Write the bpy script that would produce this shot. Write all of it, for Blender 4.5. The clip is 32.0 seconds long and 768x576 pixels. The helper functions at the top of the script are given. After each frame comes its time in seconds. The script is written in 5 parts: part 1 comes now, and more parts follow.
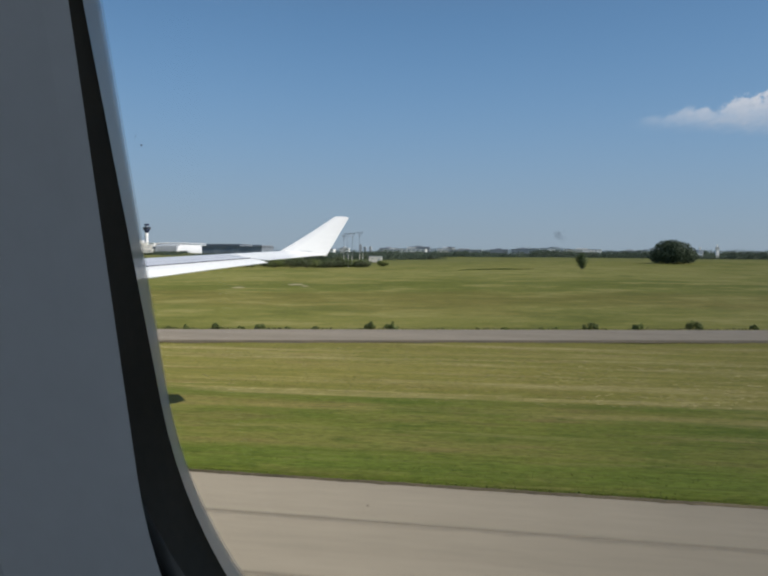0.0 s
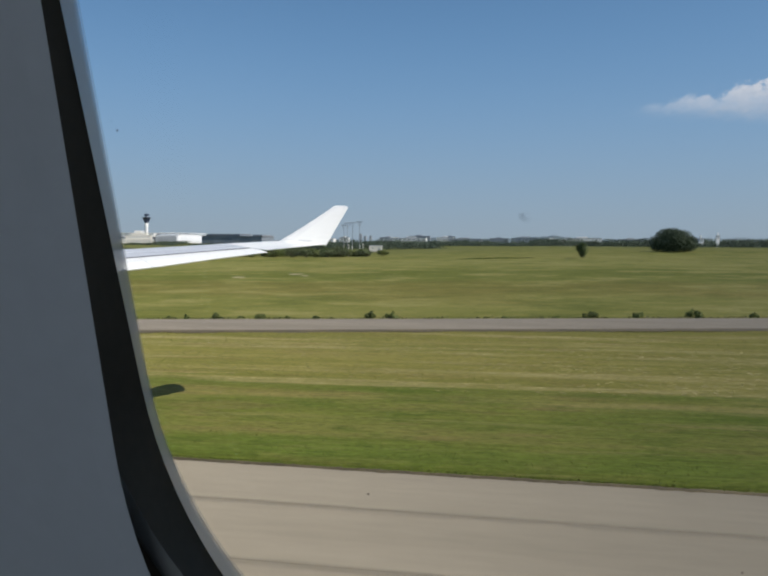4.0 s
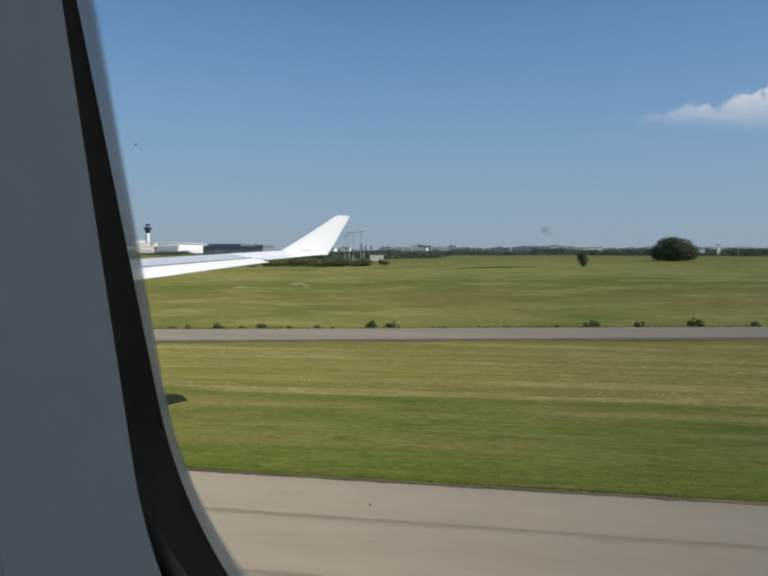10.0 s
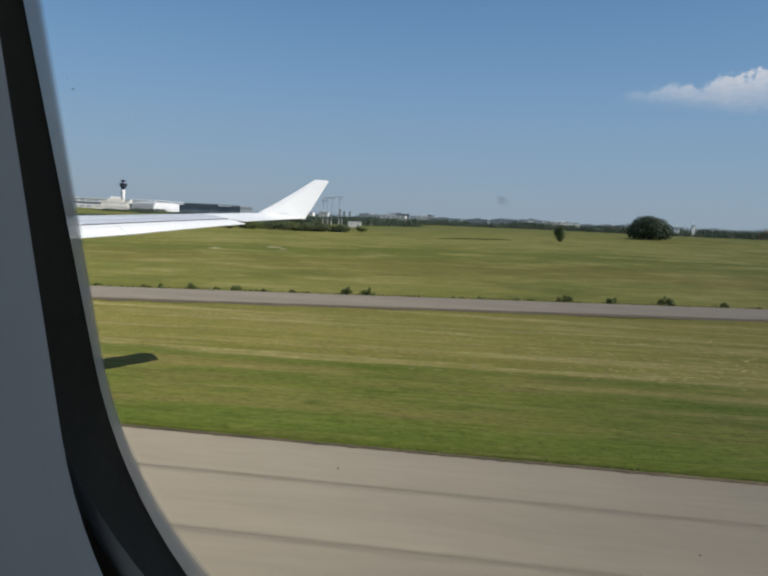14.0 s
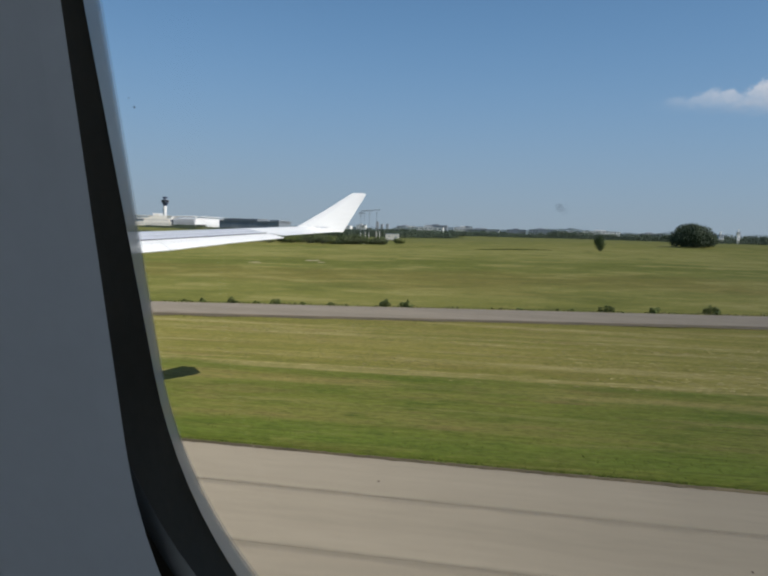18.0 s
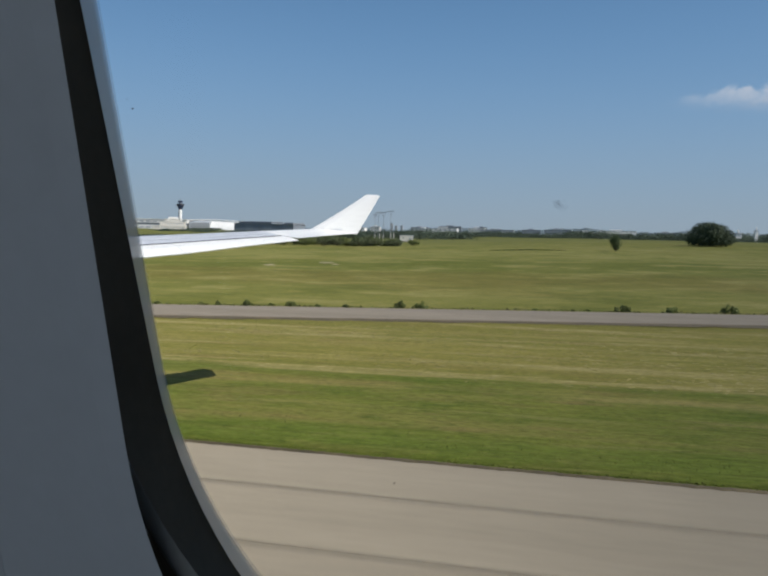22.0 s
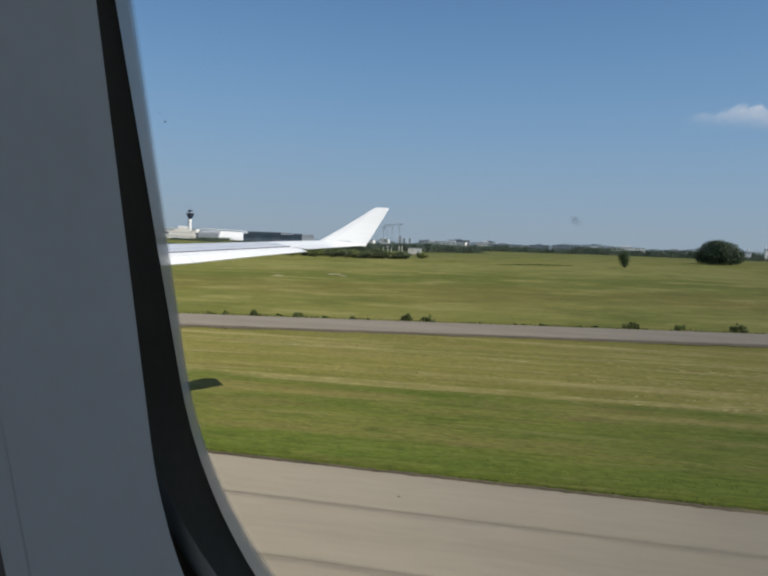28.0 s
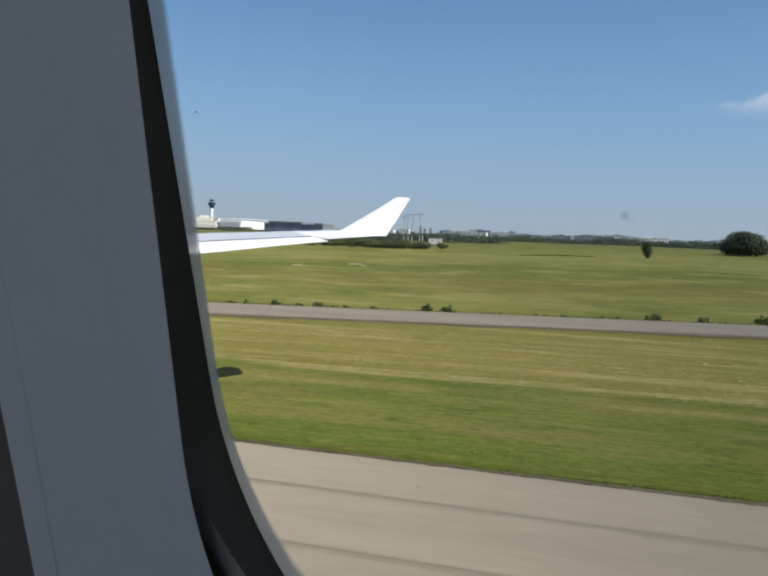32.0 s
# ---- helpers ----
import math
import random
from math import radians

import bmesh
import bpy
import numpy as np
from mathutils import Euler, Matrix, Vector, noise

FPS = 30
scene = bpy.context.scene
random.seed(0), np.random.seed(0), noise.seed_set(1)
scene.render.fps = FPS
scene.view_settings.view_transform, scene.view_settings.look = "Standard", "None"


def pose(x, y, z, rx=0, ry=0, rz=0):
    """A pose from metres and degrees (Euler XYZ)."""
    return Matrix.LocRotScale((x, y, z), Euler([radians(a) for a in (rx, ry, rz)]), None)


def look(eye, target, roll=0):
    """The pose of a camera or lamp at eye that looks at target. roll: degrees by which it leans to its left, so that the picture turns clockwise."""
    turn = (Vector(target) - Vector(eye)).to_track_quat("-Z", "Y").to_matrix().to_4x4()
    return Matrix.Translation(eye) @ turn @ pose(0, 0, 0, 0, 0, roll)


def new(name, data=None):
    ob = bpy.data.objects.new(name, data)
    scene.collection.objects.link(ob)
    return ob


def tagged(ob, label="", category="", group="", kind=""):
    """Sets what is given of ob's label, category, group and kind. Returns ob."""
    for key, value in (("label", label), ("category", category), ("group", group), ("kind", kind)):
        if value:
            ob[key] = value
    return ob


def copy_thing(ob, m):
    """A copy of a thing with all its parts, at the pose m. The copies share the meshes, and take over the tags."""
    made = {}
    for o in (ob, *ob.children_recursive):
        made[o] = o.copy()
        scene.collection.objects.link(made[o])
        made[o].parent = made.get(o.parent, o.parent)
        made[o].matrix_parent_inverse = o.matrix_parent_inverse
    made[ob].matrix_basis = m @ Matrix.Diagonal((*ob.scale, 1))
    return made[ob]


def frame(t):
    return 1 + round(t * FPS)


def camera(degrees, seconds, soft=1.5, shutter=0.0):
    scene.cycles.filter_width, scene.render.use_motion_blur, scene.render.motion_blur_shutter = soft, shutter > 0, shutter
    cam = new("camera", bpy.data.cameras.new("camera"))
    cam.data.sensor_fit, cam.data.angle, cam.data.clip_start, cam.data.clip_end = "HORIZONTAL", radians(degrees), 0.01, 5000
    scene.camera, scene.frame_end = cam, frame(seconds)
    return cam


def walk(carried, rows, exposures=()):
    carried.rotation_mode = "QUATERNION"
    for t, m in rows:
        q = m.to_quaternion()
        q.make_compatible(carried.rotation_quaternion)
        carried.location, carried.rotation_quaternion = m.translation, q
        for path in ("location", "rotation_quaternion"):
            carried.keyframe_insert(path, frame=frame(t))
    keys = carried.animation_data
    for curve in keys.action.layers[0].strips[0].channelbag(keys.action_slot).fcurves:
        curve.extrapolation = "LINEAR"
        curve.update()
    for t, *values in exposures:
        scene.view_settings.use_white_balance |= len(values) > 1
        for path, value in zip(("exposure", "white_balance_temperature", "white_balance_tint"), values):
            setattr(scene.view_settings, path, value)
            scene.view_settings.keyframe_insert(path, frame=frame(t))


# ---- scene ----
# The camera is held at a cabin window of an airliner. x: aft, y: out of the window, z: up.
EYE_Z = 5.6
cam = camera(56.0, 32.0, soft=2.3)
# seconds, x, y, height about EYE_Z, tilt, lean, turn
ROWS = [
    (0, -0.0150, -0.0113, 0.0042, 87.44, -0.48, 10.38),
    (0.5, -0.0087, -0.0141, 0.0035, 87.43, -0.35, 10.32),
    (1, -0.0024, -0.0168, 0.0029, 87.25, -0.27, 10.31),
    (1.5, -0.0025, -0.0181, 0.0022, 87.13, -0.18, 10.41),
    (2, -0.0025, -0.0193, 0.0015, 87.32, -0.1, 10.49),
    (2.5, -0.0018, -0.0117, 0.0023, 87.05, -0.08, 10.57),
    (3, -0.0011, -0.0042, 0.0031, 86.24, -0.14, 10.48),
    (3.5, 0.0005, -0.0129, 0.0020, 86.37, -0.33, 10.56),
    (5.5, -0.0019, -0.0209, -0.0001, 87.47, 0.17, 9.61),
    (6, 0.0026, -0.0218, 0.0003, 87.72, 0.17, 9.87),
    (6.5, 0.0030, -0.0230, 0.0003, 87.65, 0.16, 10.19),
    (7, 0.0033, -0.0242, 0.0004, 87.5, 0.06, 10.16),
    (7.5, 0.0003, -0.0190, 0.0010, 87.55, 0.05, 10.18),
    (8, -0.0026, -0.0138, 0.0015, 87.45, 0.18, 10.47),
    (8.5, -0.0049, -0.0141, 0.0015, 87.26, 0.09, 10.26),
    (9, -0.0072, -0.0144, 0.0015, 87.47, -0.06, 10.26),
    (9.5, -0.0082, -0.0154, 0.0021, 87.09, 0.01, 10.43),
    (10, -0.0092, -0.0164, 0.0028, 87.35, -0.14, 10.47),
    (10.5, -0.0063, -0.0160, 0.0027, 87.47, -0.41, 10.42),
    (11, -0.0034, -0.0156, 0.0025, 87.13, -0.42, 10.8),
    (11.5, -0.0164, -0.0131, 0.0042, 87.04, -0.65, 11.12),
    (12, -0.0199, -0.0121, 0.0046, 87.55, -1.14, 10.55),
    (12.5, -0.0238, -0.0038, 0.0058, 86.6, -1.21, 10.58),
    (13, -0.0154, -0.0056, 0.0048, 86.29, -1.24, 9.88),
    (13.5, -0.0118, 0.0074, 0.0075, 84.41, -3.56, 9),
    (14, 0.0006, -0.0002, 0.0021, 84.8, -2.57, 8.75),
    (14.5, 0.0095, 0.0034, -0.0011, 84, -1.44, 9.28),
    (15, 0.0109, -0.0021, -0.0016, 84.23, -1.06, 9.78),
    (15.5, 0.0051, -0.0133, -0.0006, 85.6, -1.83, 10.04),
    (17.5, -0.0006, -0.0045, 0.0000, 85.49, -1.69, 10.9),
    (18, -0.0075, -0.0015, 0.0010, 85.65, -1.67, 11.71),
    (18.5, -0.0042, -0.0013, -0.0000, 86.17, -1.61, 12.38),
    (19, -0.0008, -0.0010, -0.0011, 85.9, -1.45, 12.7),
    (19.5, 0.0003, -0.0006, -0.0012, 85.85, -1.31, 12.51),
    (20, 0.0014, -0.0003, -0.0014, 85.89, -1.28, 12.52),
    (20.5, 0.0026, -0.0007, -0.0014, 85.84, -1.19, 12.61),
    (21, 0.0039, -0.0010, -0.0013, 85.72, -1.09, 12.69),
    (21.5, 0.0017, 0.0000, -0.0008, 85.89, -1.14, 12.8),
    (22, -0.0006, 0.0010, -0.0002, 85.75, -1.15, 12.84),
    (22.5, -0.0019, 0.0022, -0.0004, 85.74, -0.99, 12.87),
    (23, -0.0033, 0.0033, -0.0005, 86.07, -0.95, 12.73),
    (23.5, -0.0032, 0.0027, -0.0003, 85.95, -1.06, 12.55),
    (24, -0.0032, 0.0020, -0.0002, 85.82, -1.25, 12.66),
    (24.5, 0.0001, -0.0052, -0.0009, 85.94, -1.42, 12.85),
    (26.5, 0.0059, -0.0088, -0.0026, 86.11, -1.27, 13.13),
    (27, -0.0010, -0.0027, -0.0004, 85.94, -1.28, 13.42),
    (27.5, -0.0017, -0.0042, 0.0001, 86.18, -1.6, 13.29),
    (28, -0.0040, -0.0105, -0.0006, 86.72, -2.11, 13.5),
    (28.5, -0.0348, 0.0011, 0.0060, 87.19, -2.94, 15.19),
    (29, -0.0228, 0.0003, -0.0021, 86.67, -2.92, 15.3),
    (29.5, -0.0175, 0.0030, 0.0023, 85.91, -2.67, 15.14),
    (30, -0.0161, -0.0039, 0.0014, 86.25, -2.56, 15.32),
    (30.5, -0.0151, -0.0035, 0.0014, 86.37, -2.49, 15.16),
    (31, -0.0141, -0.0031, 0.0013, 86.15, -2.49, 15.35),
    (31.5, -0.0143, -0.0016, 0.0014, 86.24, -2.53, 15.1),
    (32, -0.0146, -0.0001, 0.0016, 85.86, -2.31, 15.12),
]
walk(cam, [(t, pose(x, y, EYE_Z + z, rx, ry, rz)) for t, x, y, z, rx, ry, rz in ROWS],
     exposures=[(0, 0.06), (6, 0.10), (13, 0.07), (15, 0.03), (20, 0.07), (27, 0.05), (28, 0.07), (29, 0.20), (30, 0.28), (32, 0.29)])

# ---------------------------------------------------------------- light
SUN_DIR = Vector((1.05, -0.24, 1.0)).normalized()
SUN_EL = math.asin(SUN_DIR.z)
SUN_AZ = math.atan2(SUN_DIR.x, SUN_DIR.y)


def make_world():
    w = bpy.data.worlds.new("sky")
    w.use_nodes = True
    scene.world = w
    nt = w.node_tree
    nt.nodes.clear()
    N = nt.nodes.new
    out = N("ShaderNodeOutputWorld")
    bg = N("ShaderNodeBackground")
    sky = N("ShaderNodeTexSky")
    sky.sky_type = 'NISHITA'
    sky.sun_disc = False
    sky.sun_elevation = SUN_EL
    sky.sun_rotation = SUN_AZ
    sky.air_density = 1.0
    sky.dust_density = 0.9
    sky.ozone_density = 2.5
    sky.altitude = 150
    bg.inputs["Strength"].default_value = 0.075
    # one low fair-weather cloud: heaped at one end, drawn out to a thin tail at the other
    tc = N("ShaderNodeTexCoord")
    sep = N("ShaderNodeSeparateXYZ")
    nt.links.new(tc.outputs["Generated"], sep.inputs[0])

    def calc(op, a, c):
        n = N("ShaderNodeMath")
        n.operation = op
        for k, v in enumerate((a, c)):
            if isinstance(v, (int, float)):
                n.inputs[k].default_value = v
            else:
                nt.links.new(v, n.inputs[k])
        return n.outputs[0]

    def ramp(v, lo, hi, a=0.0, c=1.0, soft='LINEAR'):
        n = N("ShaderNodeMapRange")
        n.interpolation_type = soft
        for key, x in (("From Min", lo), ("From Max", hi), ("To Min", a), ("To Max", c)):
            n.inputs[key].default_value = x
        nt.links.new(v, n.inputs["Value"])
        return n.outputs[0]

    def puffs(scale, detail, rough):
        mp, n = N("ShaderNodeMapping"), N("ShaderNodeTexNoise")
        mp.inputs["Scale"].default_value = scale
        n.inputs["Scale"].default_value, n.inputs["Detail"].default_value, n.inputs["Roughness"].default_value = 1.0, detail, rough
        nt.links.new(tc.outputs["Generated"], mp.inputs["Vector"])
        nt.links.new(mp.outputs["Vector"], n.inputs["Vector"])
        return n.outputs["Fac"]

    heap, wisp = puffs((40.0, 40.0, 62.0), 6.0, 0.66), puffs((90.0, 90.0, 150.0), 4.0, 0.6)
    ahead = ramp(sep.outputs["Y"], 0.2, 0.4)
    u = calc('DIVIDE', sep.outputs["X"], calc('MAXIMUM', sep.outputs["Y"], 0.05))
    base = ramp(u, 0.14, 0.31, 0.173, 0.156)
    top = calc('ADD', ramp(u, 0.14, 0.31, 0.004, 0.042), calc('MULTIPLY', calc('SUBTRACT', heap, 0.5), ramp(u, 0.14, 0.31, 0.016, 0.075)))
    height = calc('SUBTRACT', sep.outputs["Z"], base)
    under = calc('SUBTRACT', top, height)
    upper = ramp(under, -0.001, 0.009, 0.0, 1.0, 'SMOOTHSTEP')
    lower = ramp(calc('ADD', height, calc('MULTIPLY', calc('SUBTRACT', wisp, 0.5), 0.010)), -0.012, 0.012, 0.0, 1.0, 'SMOOTHSTEP')
    ends = calc('MULTIPLY', ramp(u, 0.13, 0.29, 0.0, 1.0), ramp(u, 0.75, 0.50, 0.0, 1.0))
    dense = calc('MULTIPLY', ramp(heap, 0.28, 0.58, 0.35, 1.0), ramp(wisp, 0.3, 0.7, 0.8, 1.1))
    cover = calc('MULTIPLY', calc('MULTIPLY', calc('MULTIPLY', upper, lower), calc('MULTIPLY', ends, dense)), calc('MULTIPLY', ahead, 0.74))
    tint = N("ShaderNodeMixRGB")
    tint.inputs[1].default_value = (9.8, 9.6, 9.7, 1)
    tint.inputs[2].default_value = (5.6, 6.3, 7.4, 1)
    nt.links.new(ramp(under, 0.004, 0.030), tint.inputs[0])
    # summer haze thickens towards the horizon
    hz = N("ShaderNodeMapRange")
    hz.interpolation_type = 'SMOOTHSTEP'
    hz.inputs["From Min"].default_value, hz.inputs["From Max"].default_value = -0.02, 0.42
    hz.inputs["To Min"].default_value, hz.inputs["To Max"].default_value = 0.93, 0.20
    nt.links.new(sep.outputs["Z"], hz.inputs["Value"])
    haze = N("ShaderNodeMixRGB")
    hc = N("ShaderNodeMixRGB")
    hc.inputs[1].default_value = (3.75, 4.78, 5.80, 1)
    hc.inputs[2].default_value = (1.36, 4.36, 8.70, 1)
    hr = N("ShaderNodeMapRange")
    hr.inputs["From Min"].default_value, hr.inputs["From Max"].default_value = 0.0, 0.31
    nt.links.new(sep.outputs["Z"], hr.inputs["Value"])
    nt.links.new(hr.outputs[0], hc.inputs[0])
    nt.links.new(hz.outputs[0], haze.inputs[0])
    nt.links.new(sky.outputs[0], haze.inputs[1])
    nt.links.new(hc.outputs[0], haze.inputs[2])
    mix = N("ShaderNodeMixRGB")
    nt.links.new(tint.outputs[0], mix.inputs[2])
    nt.links.new(cover, mix.inputs[0])
    nt.links.new(haze.outputs[0], mix.inputs[1])
    nt.links.new(mix.outputs[0], bg.inputs["Color"])
    nt.links.new(bg.outputs[0], out.inputs[0])


make_world()
sun = new("sun", bpy.data.lights.new("sun", 'SUN'))
sun.data.energy = 4.2
sun.data.angle = radians(0.53)
sun.data.color = (1.0, 0.955, 0.88)
sun.matrix_world = look(SUN_DIR * 200, (0, 0, 0))

# ---------------------------------------------------------------- materials
def nodes_of(name):
    m = bpy.data.materials.new(name)
    m.use_nodes = True
    nt = m.node_tree
    return m, nt, nt.nodes["Principled BSDF"]


def surface(name, color, color2=None, rough=0.6, metal=0.0, scale=8.0, stretch=(1, 1, 1), detail=5.0, bump=0.0,
            fine=0.0, spec=0.4, random_value=0.0, bump_dist=0.02, matt=0.0):
    """A surface that wanders between two colours at one scale and carries a finer grain."""
    m, nt, b = nodes_of(name)
    N, L = nt.nodes.new, nt.links.new
    color2 = color2 or tuple(c * 0.8 for c in color)
    tc, mp = N("ShaderNodeTexCoord"), N("ShaderNodeMapping")
    mp.inputs["Scale"].default_value = stretch
    L(tc.outputs["Object"], mp.inputs["Vector"])
    n1 = N("ShaderNodeTexNoise")
    n1.inputs["Scale"].default_value = scale
    n1.inputs["Detail"].default_value = detail
    L(mp.outputs[0], n1.inputs["Vector"])
    n2 = N("ShaderNodeTexNoise")
    n2.inputs["Scale"].default_value = scale * 11
    n2.inputs["Detail"].default_value = 3
    L(mp.outputs[0], n2.inputs["Vector"])
    r = N("ShaderNodeMapRange")
    r.inputs["From Min"].default_value, r.inputs["From Max"].default_value = 0.3, 0.7
    L(n1.outputs["Fac"], r.inputs["Value"])
    mx = N("ShaderNodeMixRGB")
    mx.inputs[1].default_value, mx.inputs[2].default_value = (*color, 1), (*color2, 1)
    L(r.outputs[0], mx.inputs[0])
    hv = N("ShaderNodeHueSaturation")
    L(mx.outputs[0], hv.inputs["Color"])
    g = N("ShaderNodeMapRange")
    g.inputs["From Min"].default_value, g.inputs["From Max"].default_value = 0.25, 0.75
    g.inputs["To Min"].default_value, g.inputs["To Max"].default_value = 1 - fine, 1 + fine
    L(n2.outputs["Fac"], g.inputs["Value"])
    if random_value:
        oi, ra, ml = N("ShaderNodeObjectInfo"), N("ShaderNodeMapRange"), N("ShaderNodeMath")
        ra.inputs["To Min"].default_value, ra.inputs["To Max"].default_value = 1 - random_value, 1 + random_value
        L(oi.outputs["Random"], ra.inputs["Value"])
        ml.operation = 'MULTIPLY'
        L(ra.outputs[0], ml.inputs[0])
        L(g.outputs[0], ml.inputs[1])
        L(ml.outputs[0], hv.inputs["Value"])
    else:
        L(g.outputs[0], hv.inputs["Value"])
    L(hv.outputs[0], b.inputs["Base Color"])
    b.inputs["Roughness"].default_value = rough
    b.inputs["Metallic"].default_value = metal
    b.inputs["Diffuse Roughness"].default_value = matt
    b.inputs["Specular IOR Level"].default_value = spec
    if bump:
        bp = N("ShaderNodeBump")
        bp.inputs["Strength"].default_value, bp.inputs["Distance"].default_value = bump, bump_dist
        L(n2.outputs["Fac"], bp.inputs["Height"])
        L(bp.outputs[0], b.inputs["Normal"])
    return m


def leaf_surface(name, c1, c2, random_value=0.25):
    """Leaves: each clump of its own shade, a little light coming through."""
    m, nt, b = nodes_of(name)
    N, L = nt.nodes.new, nt.links.new
    geo, mx = N("ShaderNodeNewGeometry"), N("ShaderNodeMixRGB")
    mx.inputs[1].default_value, mx.inputs[2].default_value = (*c1, 1), (*c2, 1)
    L(geo.outputs["Random Per Island"], mx.inputs[0])
    hv, oi, ra = N("ShaderNodeHueSaturation"), N("ShaderNodeObjectInfo"), N("ShaderNodeMapRange")
    ra.inputs["To Min"].default_value, ra.inputs["To Max"].default_value = 1 - random_value, 1 + random_value
    L(oi.outputs["Random"], ra.inputs["Value"])
    L(ra.outputs[0], hv.inputs["Value"])
    L(mx.outputs[0], hv.inputs["Color"])
    L(hv.outputs[0], b.inputs["Base Color"])
    b.inputs["Roughness"].default_value = 0.65
    b.inputs["Specular IOR Level"].default_value = 0.25
    return m


def grass_surface():
    """The mown airfield: green by the pavement, drier towards the road, in long mowing streaks."""
    m, nt, b = nodes_of("mown_grass")
    N, L = nt.nodes.new, nt.links.new
    tc = N("ShaderNodeTexCoord")
    rot = N("ShaderNodeMapping")
    rot.inputs["Rotation"].default_value = (0, 0, radians(-3.0))
    L(tc.outputs["Object"], rot.inputs["Vector"])
    sep_raw = N("ShaderNodeSeparateXYZ")
    L(tc.outputs["Object"], sep_raw.inputs[0])

    def noise_of(stretch, scale, detail=4.0, rough=0.55, source=rot):
        mp, n = N("ShaderNodeMapping"), N("ShaderNodeTexNoise")
        mp.inputs["Scale"].default_value = stretch
        L(source.outputs[0], mp.inputs["Vector"])
        n.inputs["Scale"].default_value, n.inputs["Detail"].default_value = scale, detail
        n.inputs["Roughness"].default_value = rough
        L(mp.outputs[0], n.inputs["Vector"])
        return n.outputs["Fac"]

    def math_of(op, a, c):
        n = N("ShaderNodeMath")
        n.operation = op
        for k, v in enumerate((a, c)):
            if isinstance(v, (int, float)):
                n.inputs[k].default_value = v
            else:
                L(v, n.inputs[k])
        return n.outputs[0]

    def band(v, lo, hi, a=0.0, c=1.0):
        n = N("ShaderNodeMapRange")
        for key, x in (("From Min", lo), ("From Max", hi), ("To Min", a), ("To Max", c)):
            n.inputs[key].default_value = x
        L(v, n.inputs["Value"])
        return n.outputs[0]

    def blend(f, c1, c2):
        n = N("ShaderNodeMixRGB")
        if isinstance(f, float):
            n.inputs[0].default_value = f
        else:
            L(f, n.inputs[0])
        for k, v in ((1, c1), (2, c2)):
            if isinstance(v, tuple):
                n.inputs[k].default_value = (*v, 1)
            else:
                L(v, n.inputs[k])
        return n.outputs[0]

    def both(*terms):
        v = terms[0]
        for w in terms[1:]:
            v = math_of('MULTIPLY', v, w)
        return v

    def strip(v, a, c, d, e):
        """One between c and d, falling to nothing at a and e."""
        return both(band(v, a, c), band(v, d, e, 1.0, 0.0))

    sep = N("ShaderNodeSeparateXYZ")
    L(rot.outputs[0], sep.inputs[0])
    y = sep.outputs["Y"]
    far_rot, far_sep = N("ShaderNodeMapping"), N("ShaderNodeSeparateXYZ")
    far_rot.inputs["Rotation"].default_value = (0, 0, radians(-12.5))
    L(tc.outputs["Object"], far_rot.inputs["Vector"])
    L(far_rot.outputs[0], far_sep.inputs[0])
    lanes = noise_of((0.010, 0.30, 1), 1.0, 4.0, 0.60)
    lines = noise_of((0.052, 1.5, 1), 1.0, 6.0, 0.68)
    threads = noise_of((0.30, 5.0, 1), 1.0, 5.0, 0.70)
    swath = noise_of((0.034, 0.42, 1), 1.3, 4.0, 0.58)
    patch = noise_of((0.050, 0.16, 1), 1.0, 6.0, 0.62)
    patch_b = noise_of((0.085, 0.30, 1), 1.7, 6.0, 0.64)
    clump = noise_of((0.9, 2.6, 1), 1.0, 6.0, 0.74)
    mottle = noise_of((0.30, 0.75, 1), 1.0, 6.0, 0.72)
    grain = noise_of((3.0, 7.0, 1), 1.0, 4.0, 0.7)
    swell = noise_of((0.011, 0.020, 1), 1.0, 5.0, 0.58, far_rot)
    drift = noise_of((0.032, 0.042, 1), 1.0, 6.0, 0.64, far_rot)
    rows = noise_of((0.085, 0.115, 1), 1.0, 7.0, 0.68, far_rot)
    gate = noise_of((0.018, 0.012, 1), 1.3, 5.0, 0.6, far_rot)
    blot = noise_of((0.26, 0.36, 1), 1.0, 5.0, 0.66, far_rot)
    yy = math_of('ADD', math_of('ADD', y, band(lanes, 0.0, 1.0, -3.2, 3.2)), band(patch, 0.0, 1.0, -4.0, 4.0))
    # green strip by the paving: lush at the edge, with dry swaths and brown thin spots
    near = blend(band(patch, 0.40, 0.58), (0.074, 0.104, 0.017), (0.132, 0.140, 0.032))
    near = blend(band(lanes, 0.52, 0.62, 0.0, 0.75), near, (0.176, 0.158, 0.052))
    near = blend(both(band(patch_b, 0.52, 0.62), band(lanes, 0.40, 0.55, 0.2, 0.9)), near, (0.158, 0.124, 0.050))
    near = blend(band(lanes, 0.46, 0.37, 0.0, 0.70), near, (0.064, 0.098, 0.015))
    near = blend(both(band(swath, 0.55, 0.63), band(lines, 0.44, 0.60, 0.2, 0.9)), near, (0.232, 0.196, 0.082))
    near = blend(both(band(yy, 20.6, 18.4), band(patch_b, 0.60, 0.44, 0.2, 0.9)), near, (0.100, 0.132, 0.024))
